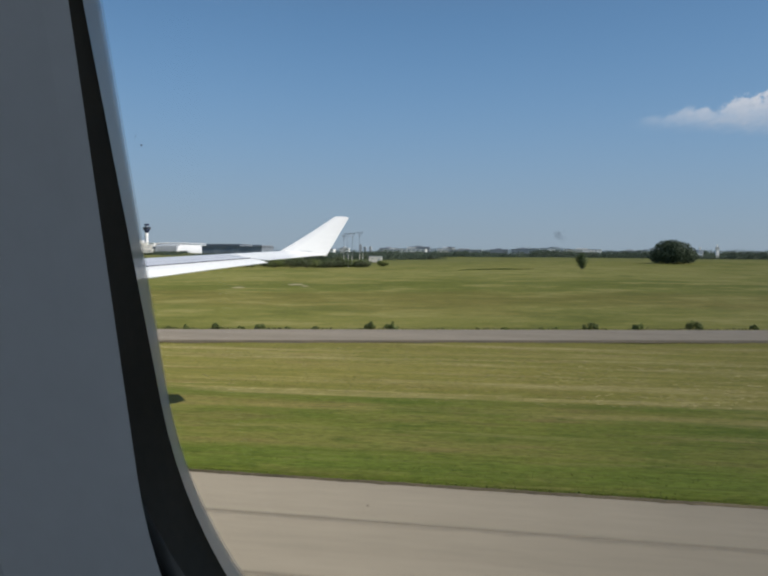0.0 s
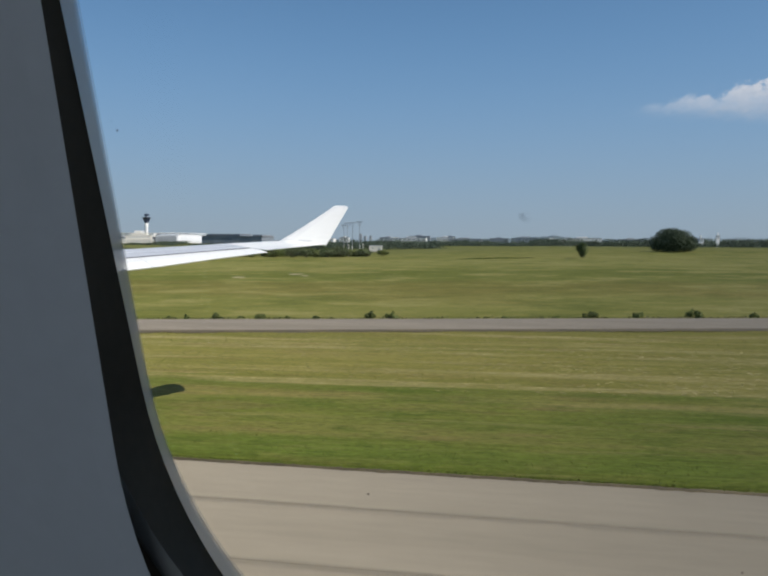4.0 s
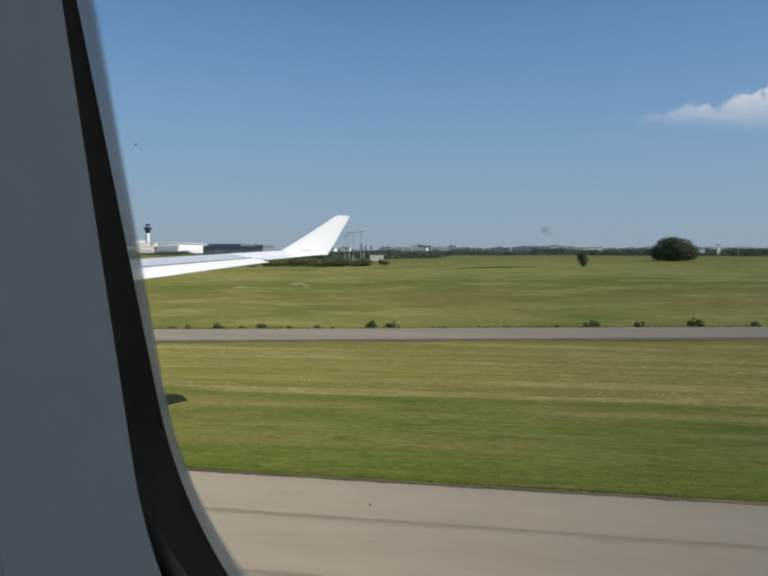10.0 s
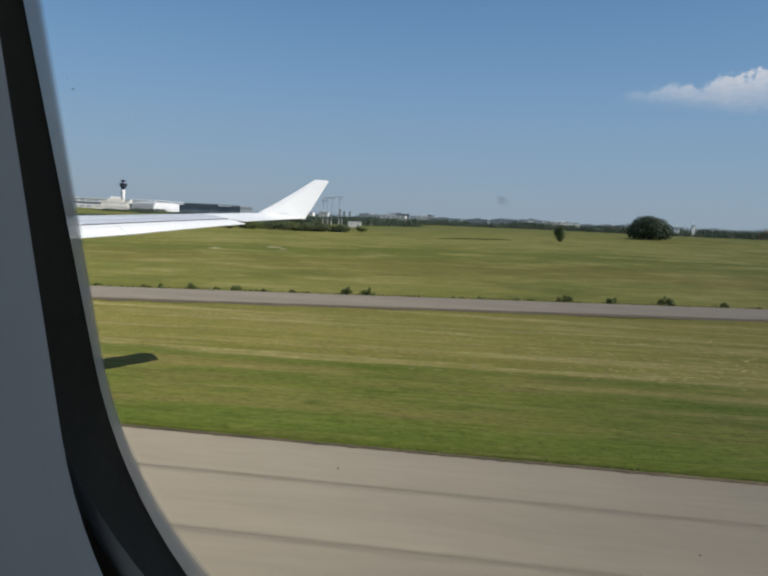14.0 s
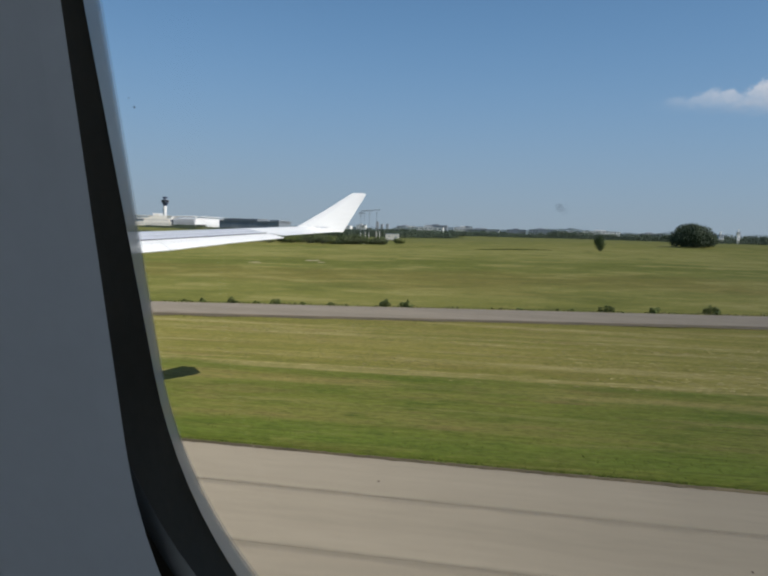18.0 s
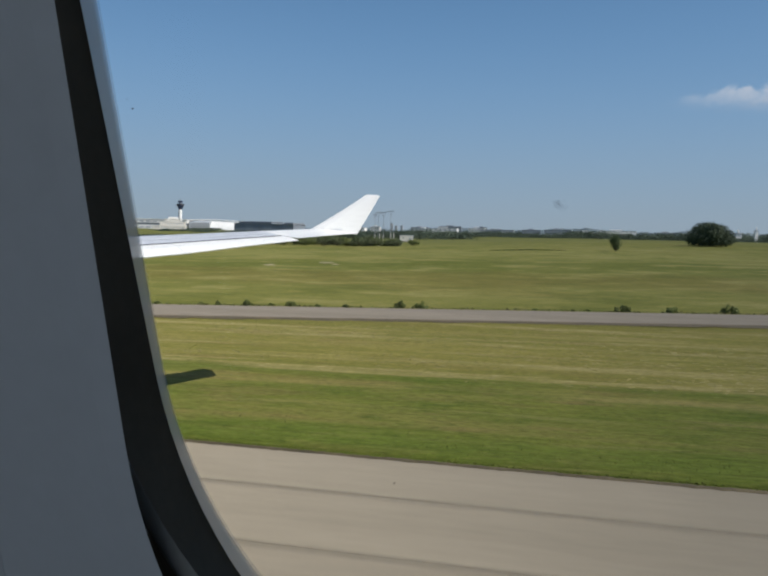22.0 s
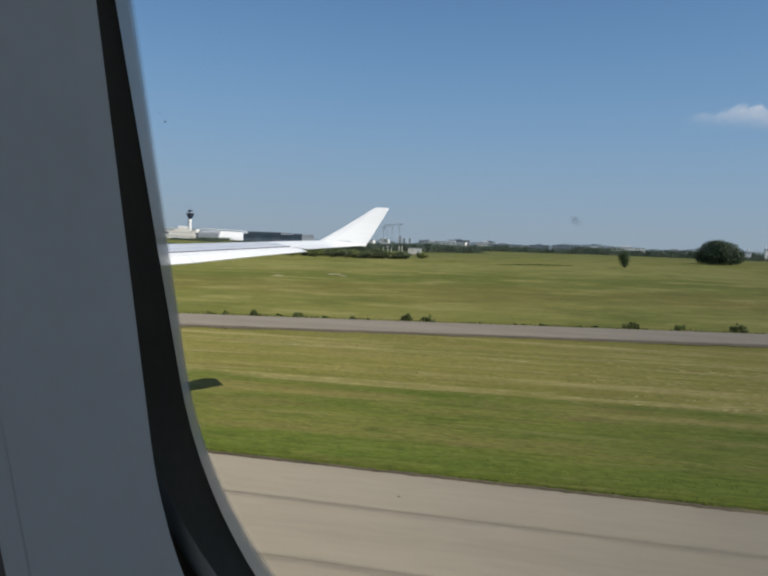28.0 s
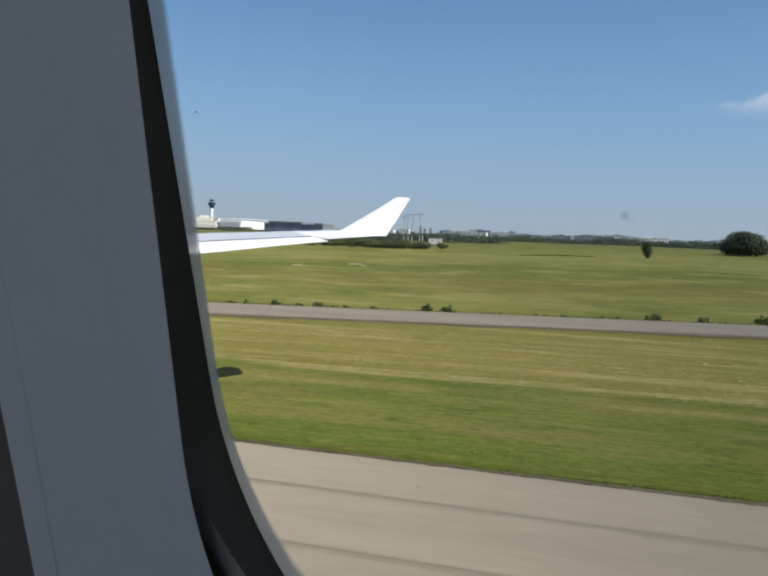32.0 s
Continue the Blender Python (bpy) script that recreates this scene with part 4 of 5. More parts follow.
# ---------------------------------------------------------------- trees and shrubs
def tree_at(name, label, x, y, height, width, seed, leaf_count, leaf_size, material, group="", trunk=0.12, lobes=9, squat=0.55, category="tree", skirt=0):
    rng = np.random.default_rng(seed)
    z = float(rise(x, y)) - 0.05
    t = thing(name, label, category, group, (x, y, z))
    th = height * trunk
    bm = bmesh.new()
    r0 = max(0.03, width * 0.025)
    bmesh.ops.create_cone(bm, cap_ends=True, segments=7, radius1=r0, radius2=r0 * 0.55, depth=th + height * 0.35,
                          matrix=Matrix.Translation((0, 0, (th + height * 0.35) / 2)))
    for k in range(5):
        a = 6.283 * k / 5 + rng.random()
        p = (0, 0, th + height * 0.08 * k * 0.5)
        bar(bm, p, (math.cos(a) * width * 0.28, math.sin(a) * width * 0.28, th + height * rng.uniform(0.25, 0.55)), r0 * 0.35, 5)
    part("trunk", bm, BARK, t)
    cs, rs = [], []
    ch = height - th
    for k in range(lobes):
        a, u = rng.uniform(0, 6.283), rng.uniform(0, 1) ** 0.6
        zz = th + ch * rng.uniform(0.18, 0.80)
        shrink = 1 - 0.75 * max(0, (zz - th) / ch - 0.45)
        cs.append((math.cos(a) * u * width * 0.30 * shrink, math.sin(a) * u * width * 0.30 * shrink, zz))
        rr = width * rng.uniform(0.16, 0.24)
        rs.append((rr, rr, min(ch * squat * rng.uniform(0.38, 0.5), zz - th * 0.6, height - zz)))
    cs.append((0, 0, th + ch * 0.45))
    rs.append((width * 0.40, width * 0.40, ch * 0.46))
    for k in range(skirt):
        a = 6.283 * k / skirt + rng.uniform(0, 0.3)
        cs.append((math.cos(a) * width * 0.36, math.sin(a) * width * 0.36, height * rng.uniform(0.24, 0.40)))
        rs.append((width * 0.15, width * 0.15, height * rng.uniform(0.24, 0.34)))
    v, f = leaves(rng, cs, rs, leaf_count, leaf_size)
    v[:, 2] = np.maximum(v[:, 2], 0.02)
    mesh_object("crown", v, f, material, t)
    return t


# the round dark thicket and the small tree out on the field
tree_at("bush", "large round dark green thicket standing alone on the field", 58.5, 290, 9.2, 17.5, 41, 20000, 0.24, LEAF_DARK, trunk=0.02, lobes=20, squat=0.75, skirt=11)
tree_at("tree", "small round-headed tree on a short trunk on the field", 19.0, 220, 5.2, 4.5, 42, 3200, 0.13, LEAF, trunk=0.07, lobes=11)

# low shrubs along the far side of the service road
road_shrubs = [(-28.7, 0.45), (-25.6, 0.4), (-24.3, 0.5), (-22.1, 0.75), (-16.9, 0.45), (-20.4, 0.4), (-18.9, 0.8), (-14.9, 0.55), (-11.0, 1.05), (-9.3, 0.9), (-0.8, 0.45), (3.1, 0.35), (5.8, 0.95), (9.4, 0.95), (13.9, 1.15),
               (18.5, 0.7), (23.0, 1.0), (27.5, 0.6), (-36, 0.7), (-42, 0.9), (-47, 0.6), (34, 0.8), (41, 1.0), (47, 0.6)]


def shrub_at(x, h, seed):
    """A loose upright weed bush: several leafy stems of uneven height."""
    r = np.random.default_rng(seed)
    y = float(road_mid(x)) + 4.75 + 0.3 * r.random()
    t = thing("shrub", "low leafy weed shrub beside the service road", "shrub", "shrubs along the service road", (x, y, float(rise(x, y)) - 0.03))
    w = h * r.uniform(0.55, 0.85)
    bm, cs, rs = bmesh.new(), [], []
    for k in range(9):
        a, u = r.uniform(0, 6.283), r.uniform(0, 1) ** 0.6
        px, py, top = math.cos(a) * u * w, math.sin(a) * u * w, h * (1.05 - 0.55 * u) * r.uniform(0.6, 1.05)
        bar(bm, (px * 0.3, py * 0.3, 0), (px, py, top), 0.012, 4)
        cs.append((px * 0.9, py * 0.9, top * 0.55))
        rs.append((h * r.uniform(0.14, 0.26), h * r.uniform(0.14, 0.26), top * 0.48))
    part("stem", bm, BARK, t)
    v, f = leaves(r, cs, rs, 500 + int(450 * h), 0.06)
    v[:, 2] = np.maximum(v[:, 2], 0.02)
    mesh_object("crown", v, f, LEAF_SOFT, t)


for k, (x, h) in enumerate(road_shrubs):
    shrub_at(x, h * 0.82, 500 + k)


def weeds():
    """Tall weeds all along the road's far edge."""
    r = np.random.default_rng(31)
    n = 2600
    x = r.uniform(-45, 45, n)
    y = road_mid(x) + 4.3 + np.abs(r.normal(scale=0.5, size=n))
    h = r.uniform(0.06, 0.20, n) * (0.6 + 0.6 * np.sin(x * 0.8) ** 2)
    v, f = [], []
    for i in range(n):
        a = r.uniform(0, 3.14)
        c, s, w, b = math.cos(a), math.sin(a), 0.05, len(v)
        v += [(x[i] - c * w, y[i] - s * w, 0.02), (x[i] + c * w, y[i] + s * w, 0.02), (x[i] + 0.3 * h[i] * c, y[i], h[i])]
        f.append((b, b + 1, b + 2))
    tagged(mesh_object("weeds", v, f, LEAF_REED), "tall straw and green weeds along the road edge", "weeds", kind="stuff")


weeds()

# the belt of scrub before the terminal
rng = np.random.default_rng(55)
for k in range(44):
    u = k / 43
    x = -150 + 87 * u + rng.normal(scale=2.0)
    y = 312 + rng.uniform(-14, 16)
    h = rng.uniform(3.0, 5.8) * (0.6 if u > 0.9 else 1)
    tree_at("scrub_tree", "green scrub tree in a thick belt on the field", x, y, h, h * rng.uniform(1.7, 2.6), 300 + k, 1000, 0.24,
            (LEAF_SCRUB, LEAF, LEAF_SCRUB, LEAF_SOFT)[k % 4], "belt of scrub trees", trunk=0.05, lobes=7)


for k in range(16):
    x, y, h = -86 + 1.45 * k + rng.normal(scale=0.5), 308 + rng.uniform(-3, 6), rng.uniform(2.4, 4.0)
    tree_at("scrub_tree", "low grey-green scrub bush at the foot of the posts", x, y, h, h * rng.uniform(1.5, 2.2), 400 + k, 700, 0.20,
            (LEAF_SCRUB, LEAF_SOFT, LEAF)[k % 3], "belt of scrub trees", trunk=0.04, lobes=7, category="bush")


def far_wood(name, label, spans, seed, material, size):
    """A far line of woods with an uneven skyline."""
    r = np.random.default_rng(seed)
    V, F, n = [], [], 0
    for x0, x1, y, h0, h1, step in spans:
        x = x0
        while x < x1:
            w = r.uniform(9, 24)
            h = (h0 + h1) / 2 + (h1 - h0) * (0.30 * math.sin(x * 0.021 + seed) + 0.22 * math.sin(x * 0.067 + 2 * seed) + r.uniform(-0.3, 0.3))
            yy = y + r.uniform(-25, 25)
            z = float(rise(x, yy))
            cs = [(x + r.normal(scale=w * 0.3), yy + r.normal(scale=3), z + h * r.uniform(0.25, 0.72)) for _ in range(6)] + [(x, yy, z + h * 0.35), (x, yy - 4, z + h * 0.15)]
            rs = [(w * 0.36, w * 0.35, h * r.uniform(0.20, 0.30)) for _ in range(6)] + [(w * 0.75, w * 0.5, h * 0.42), (w * 0.9, 3.0, h * 0.24)]
            v, f = leaves(r, cs, rs, 640, size)
            V.append(v)
            F.append(f + n)
            n += len(v)
            x += step * r.uniform(0.7, 1.3)
    ob = mesh_object(name, np.concatenate(V), np.concatenate(F), material)
    tagged(ob, label, "woods", kind="stuff")


far_wood("woods", "dark green woods along the far edge of the airfield",
         [(-210, 15, 760, 2.6, 5.2, 6.0), (15, 520, 760, 6.0, 9.5, 6.0), (-260, 20, 830, 4.0, 7.0, 7), (20, 700, 820, 8, 11.5, 7), (-420, 60, 1380, 9, 15, 16), (95, 330, 620, 6.5, 10.5, 8), (520, 1200, 780, 8, 14, 11)], 9, LEAF_HAZED, 0.48)
far_wood("hedges", "low hedges and scrub before the terminal buildings",
         [(-400, -250, 700, 1.5, 3.0, 9), (-180, -60, 520, 3.0, 5.5, 6), (-300, -150, 420, 1.0, 2.0, 8), (-492, -452, 945, 2.5, 4.5, 7), (132, 172, 584, 2.6, 4.6, 6)], 10, LEAF_HAZED, 0.45)


def make_field_marks():
    """A dark bank of longer grass and bare pale spots out on the field."""
    r = np.random.default_rng(71)
    v, f = [], []
    for x0, x1, yc, n, h in ((-19, 6, 226, 1000, 0.36),):
        for _ in range(n):
            x = r.uniform(x0, x1)
            u = (x - x0) / (x1 - x0)
            y = yc + 1.6 * math.sin((x - x0) * 0.21) + 3.5 * u * u + r.normal(scale=0.9)
            z, a, hh, b = float(rise(x, y)), r.uniform(0, 3.14), h * r.uniform(0.3, 1.2) * math.sin(math.pi * u) ** 0.7, len(v)
            c, s_, w = math.cos(a), math.sin(a), 0.22
            v += [(x - c * w, y - s_ * w, z), (x + c * w, y + s_ * w, z), (x + 0.2 * c, y, z + hh)]
            f.append((b, b + 1, b + 2))
    tagged(mesh_object("rough_grass", v, f, LEAF_SOFT), "dark bank of rough uncut grass on the field", "grass", kind="stuff")
    for x, y, w, d in ((-45.5, 114, 1.3, 1.6), (-40.0, 128, 1.5, 2.2), (-36.5, 122, 0.9, 1.5)):
        pts = [(x + w * r.uniform(0.6, 1.1) * math.cos(a), y + d * r.uniform(0.6, 1.1) * math.sin(a)) for a in np.linspace(0, 5.9, 14)]
        vv = [(px, py, float(rise(px, py)) + 0.045) for px, py in pts] + [(x, y, float(rise(x, y)) + 0.16)]
        ob = mesh_object("bare_patch", vv, [(k, (k + 1) % 14, 14) for k in range(14)], SAND, smooth=True)
        tagged(ob, "low mound of bare pale soil in the grass", "soil", "bare soil patches")


SAND = surface("pale_soil", (0.36, 0.30, 0.20), (0.27, 0.23, 0.13), 0.95, scale=0.8, bump=0.4, fine=0.2)
make_field_marks()

# ---------------------------------------------------------------- airport buildings
def window_row(parent, name, x0, x1, n, y, z0, z1, material=WINDOW_DARK, gap=0.25, proud=0.06):
    w = (x1 - x0) / n
    for k in range(n):
        part(name, box(x0 + w * (k + gap / 2), x0 + w * (k + 1 - gap / 2), y - proud, y + 0.05, z0, z1), material, parent)


def make_tower():
    x, y = -522.0, 960.0
    z = float(rise(x, y))
    t = thing("control_tower", "white control tower, navy glazed cab on a flared collar", "control tower", at=(x, y, z), turn=-30)
    part("shaft", lathe([(3.2, 0), (2.6, 5), (2.2, 14), (2.1, 28.4)], 24), WALL_WHITE, t, "pale concrete shaft", True)
    for zz, r in ((15.2, 2.8), (25.2, 2.7)):
        part("ring", lathe([(r, zz), (r, zz + 0.8), (r - 0.4, zz + 1.0)], 24), WALL_WHITE, t)
    # navy strip up the left side, standing for the shaft's shaded half
    part("shaft_shade", box(-2.7, -1.6, -1.7, 1.2, 1.0, 28.0), TOWER_BLUE, t, "dark strip for the shaded side of the shaft")
    part("collar", lathe([(2.1, 28.4), (2.4, 29.0), (3.4, 31.0), (4.7, 33.1), (5.3, 33.5), (5.1, 33.8)], 24), TOWER_BLUE, t, "funnel-shaped navy collar")
    cab = part("cab", lathe([(4.9, 33.8), (5.0, 34.0), (5.7, 36.0), (5.7, 36.2)], 16), WINDOW_DARK, t, "dark slanted cab glass")
    for k in range(16):
        a = 2 * math.pi * k / 16
        bm = bmesh.new()
        bar(bm, (5.05 * math.cos(a), 5.05 * math.sin(a), 34.0), (5.75 * math.cos(a), 5.75 * math.sin(a), 36.0), 0.09, 5)
        part("mullion", bm, STEEL, cab)
    part("roof", lathe([(5.8, 36.2), (6.0, 36.5), (5.8, 36.8), (2.6, 37.1)], 24), TOWER_BLUE, t, "flat navy cab roof")
    part("neck", lathe([(2.3, 37.05), (2.3, 38.9)], 24), WALL_PALE, t, "pale neck above the cab roof")
    part("upper_cab", lathe([(2.4, 38.9), (3.4, 39.3), (3.6, 41.0), (3.2, 41.3)], 16), TOWER_BLUE, t, "small navy top cab")
    for px, top in ((0.0, 44.0), (1.2, 43.0), (-1.3, 42.6)):
        bm = bmesh.new()
        bar(bm, (px, 0, 41.2), (px, 0, top), 0.12)
        part("antenna", bm, STEEL, t)
    # the stepped building at its foot
    b = thing("tower_building", "stepped cream building at the foot of the tower", "building", at=(x + 9, y - 40, z - 0.4), turn=22)
    part("wall", box(-25, 19, -7, 7, 0, 5.5), WALL_CREAM, b)
    part("middle_storey", box(-16, 18, -6, 6, 5.5, 11.0), WALL_CREAM, b)
    part("upper_storey", box(-9, 12, -5, 5, 11.0, 14.2), WALL_CREAM, b)
    part("stair_house", box(-3, 4, -4, 4, 14.2, 16.2), WALL_CREAM, b)
    for n, x0, x1, d, zz in (("roof", -25.4, 19.4, 7.4, 5.5), ("middle_roof", -16.4, 18.4, 6.4, 11.0), ("upper_roof", -9.4, 12.4, 5.4, 14.2)):
        part(n, box(x0, x1, -d, d, zz - 0.3, zz + 0.25), WALL_WHITE, b)
    window_row(b, "window", -23, 17, 10, -7, 2.0, 3.6, WALL_PALE, 0.5)
    window_row(b, "window", -14, 16, 8, -6, 7.2, 8.8, WALL_PALE, 0.5)


make_tower()


def make_terminal():
    x, y = -620.0, 1000.0
    z = float(rise(x, y))
    t = thing("terminal_building", "long white two-level airport terminal with sweeping roof", "building", at=(x, y, z), turn=14)
    part("lower_wall", box(-190, 84, -20, 18, 0, 6.2), WALL_WHITE, t)
    part("glass_band", box(-189, 83.5, -18.5, 17.5, 6.2, 9.4), WALL_GREY, t, "blue-grey glazed band")
    part("upper_wall", box(-190, 84, -19.6, 18, 9.4, 14.2), WALL_WHITE, t)
    part("parapet", box(-191, 84.5, -20.4, 18.6, 14.2, 15.2), WALL_WHITE, t)
    window_row(t, "window", -186, 80, 27, -20, 1.6, 4.0, WALL_PALE, 0.25)
    window_row(t, "window", -186, 80, 27, -19.6, 10.6, 12.4, WALL_PALE, 0.30)
    for px, w, h in ((-150, 14, 2.6), (-96, 18, 3.2), (-40, 12, 2.4), (53, 17, 3.6)):
        part("roof_plant", box(px, px + w, -8, 6, 15.2, 15.2 + h), WALL_WHITE, t)
    # grey hall with a bowed front and a thin white eave
    secs = [[(px, -21, 0), (px, -21, top - 2.6), (px, -18, top - 0.8), (px, -10, top), (px, 22, top), (px, 22, 0)] for px, top in ((87, 12.2), (96, 13.2), (108, 13.6), (118, 13.4))]
    part("hall", loft(secs), WALL_PALE, t, "light grey hall beside the tower")
    part("eave", box(86, 119, -11, -4, 13.75, 14.3), WALL_WHITE, t, "thin white eave")
    window_row(t, "window", 90, 116, 6, -21, 4.0, 6.0, ROOF_GREY, 0.4)
    # white vaulted body: its front leans back and rises into the roof
    secs = []
    for px, top, front in ((118.5, 14.0, -22), (140, 13.4, -23), (158, 12.2, -23), (176, 10.6, -21), (192, 8.6, -18)):
        secs.append([(px, front, 0), (px, front + 2, top * 0.30), (px, front + 7, top * 0.62), (px, front + 15, top * 0.86), (px, 2, top), (px, 26, top), (px, 26, 0)])
    part("vaulted_body", loft(secs), WALL_WHITE, t, "bright white vaulted hall")
    secs = [[(px, -2, pz), (px, -2, pz + 0.6), (px, 14, pz + 1.2), (px, 30, pz + 0.6), (px, 30, pz)] for px, pz in ((84, 14.8), (104, 15.3), (126, 15.1), (148, 14.3), (170, 13.0), (206, 10.4))]
    part("sweeping_roof", loft(secs), WALL_WHITE, t, "thin white sweeping roof")


make_terminal()


def make_hangar():
    x, y = -378.0, 930.0
    z = float(rise(x, y))
    t = thing("hangar", "long dark blue-grey hangar with a stepped flat roof", "hangar", at=(x, y, z), turn=-4)
    part("wall", box(-37, 50, -20, 20, 0, 9.6), WALL_GREY, t)
    part("upper_wall", box(-31, 18, -18, 18, 9.6, 12.4), WALL_GREY, t)
    part("annex", box(36, 49, -18, 18, 9.6, 12.0), WALL_GREY, t)
    part("roof", box(-38, 51, -21, 21, 9.6, 10.0), ROOF_GREY, t)
    part("upper_roof", box(-32, 19, -19, 19, 12.4, 12.8), ROOF_GREY, t)
    for k in range(6):
        part("door", box(-33 + 13.4 * k, -22 + 13.4 * k, -20.12, -19.95, 0, 7.4), WALL_SLATE if k % 2 else WALL_GREY, t, "tall sliding hangar door")
    part("rib_band", box(-37, 50, -20.1, -19.95, 7.9, 8.3), ROOF_GREY, t)


make_hangar()


def block(name, label, x, y, w, d, h, wall, floors, bays, turn=0, category="building"):
    z = float(rise(x, y))
    t = thing(name, label, category, "distant blocks", (x, y, z - 0.3), turn)
    part("wall", box(-w / 2, w / 2, -d / 2, d / 2, 0, h), wall, t)
    part("roof", box(-w / 2 - 0.4, w / 2 + 0.4, -d / 2 - 0.4, d / 2 + 0.4, h, h + 0.7), ROOF_GREY, t)
    part("plant_room", box(-w * 0.18, w * 0.12, -d * 0.2, d * 0.2, h + 0.7, h + 3.0), wall, t)
    fh = h / floors
    for k in range(floors):
        window_row(t, "window", -w / 2 + 0.6, w / 2 - 0.6, bays, -d / 2, fh * k + fh * 0.38, fh * k + fh * 0.70, WALL_GREY, 0.45)
    return t


# offices and towers far beyond the woods
block("office_block", "wide pale distant office block", -300, 1750, 40, 30, 14.5, WALL_WHITE, 3, 7, -4)
block("office_block", "stepped blue-grey distant office block", -240, 1800, 54, 30, 21.5, WALL_GREY, 5, 8, 3)
block("office_block", "low white distant office block", 130, 1500, 70, 30, 16, WALL_WHITE, 4, 10, 3)
block("office_block", "low pale distant office block", 20, 1650, 60, 30, 17.5, WALL_PALE, 4, 8, -6)
block("office_block", "low white distant warehouse office", 300, 1400, 55, 30, 15, WALL_WHITE, 3, 8, 8)
# apartment towers take the pale wall colour in place of haze
block("apartment_tower", "slim distant apartment tower, grey paled for haze", -499, 2300, 9, 9, 33, WALL_PALE, 14, 3, 5)
block("apartment_tower", "slim distant apartment tower, greyed for haze", -484, 2300, 7.5, 8, 26, WALL_PALE, 11, 3, -5)
block("apartment_tower", "slim distant apartment tower, paled for haze", -466, 2300, 7.5, 8, 27, WALL_PALE, 11, 3, 0)
block("office_block", "small white distant office block", -360, 1500, 20, 18, 14.0, WALL_WHITE, 3, 5, 4)
block("office_block", "low white distant depot", -395, 1500, 26, 18, 12.0, WALL_WHITE, 2, 6, -3)
block("house", "small white far-off building among trees", 139, 592, 3.6, 5, 6.0, WALL_WHITE, 2, 2, 4)
block("house", "small red brick far-off building", 240, 690, 14, 9, 5.5, WALL_BRICK, 2, 4, -6)


for x, y, w, h, wall, words in ((-215, 1500, 60, 13.5, WALL_WHITE, "long low white distant warehouse"), (-150, 1550, 34, 15.5, WALL_WHITE, "white distant warehouse with a flat roof"),
                                (-105, 1500, 70, 12.5, WALL_PALE, "long pale grey distant warehouse"), (-40, 1700, 42, 16.0, WALL_GREY, "blue-grey distant office block"),
                                (70, 1480, 48, 13.0, WALL_WHITE, "low white distant warehouse"), (215, 1450, 40, 13.5, WALL_PALE, "low pale grey distant warehouse"),
                                (-335, 1900, 46, 19.0, WALL_PALE, "pale distant office block"), (-190, 2100, 30, 24.0, WALL_GREY, "square blue-grey distant office block")):
    block("warehouse", words, x, y, w, 26, h, wall, 2, 6, 0, "warehouse")


def make_ridge():
    """Low wooded hills at the limit of sight, pale with distance haze put into their colour."""
    r = np.random.default_rng(13)
    v, f = [], []
    xs = np.arange(-3400, 3400, 14.0)
    for k, x in enumerate(xs):
        y = 3600 + 60 * math.sin(x * 0.003)
        top = 38 + 9 * math.sin(x * 0.0031 + 1) + 6 * math.sin(x * 0.011) + 3 * math.sin(x * 0.043) + r.uniform(-2.5, 2.5)
        v += [(x, y - 90, 4.0), (x, y - 30, top * 0.8), (x, y, top), (x, y + 120, 4.0)]
        if k:
            for j in range(3):
                f.append((4 * k - 4 + j, 4 * k + j, 4 * k + 1 + j, 4 * k - 3 + j))
    ob = mesh_object("backdrop", v, f, surface("hazed_hills", (0.105, 0.135, 0.150), (0.135, 0.165, 0.180), 1.0, scale=0.01, fine=0.1, spec=0.0))
    tagged(ob, "low wooded hills on the horizon, tinted blue-green as by haze", "hills", kind="structure")


make_ridge()


block("silo_house", "slim white far-off tower house among trees", 151.5, 592, 1.9, 1.9, 8.4, WALL_WHITE, 3, 1, 10)


def make_mast(x, y, height, arms):
    z = float(rise(x, y))
    t = thing("light_mast", "slim steel mast with a short crossbar on top", "mast", "approach masts", (x, y, z))
    part("pole", lathe([(0.14, 0), (0.11, height * 0.4), (0.07, height)], 8), STEEL, t)
    part("crossbar", box(-arms, arms, -0.07, 0.07, height - 0.16, height - 0.02, 0.02), STEEL, t)
    for s in (-1, 1):
        bm = bmesh.new()
        bar(bm, (0, 0, height - 1.9), (s * arms * 0.55, 0, height - 1.1), 0.06, 5)
        bar(bm, (s * arms * 0.55, 0, height - 1.1), (s * arms * 0.95, 0, height - 0.1), 0.06, 5)
        part("brace", bm, STEEL, t)
    for k in range(4):
        px = -arms + 2 * arms * k / 3
        part("lamp_head", box(px - 0.18, px + 0.18, -0.22, 0.12, height - 0.04, height + 0.24, 0.03), ROOF_GREY, t)
    return t


for x, y, h, arms in ((-78.2, 324, 14.3, 0.8), (-76.1, 322, 15.3, 1.3), (-74.2, 324, 15.4, 1.3), (-70.4, 322, 15.7, 1.4)):
    make_mast(x, y, h, arms)


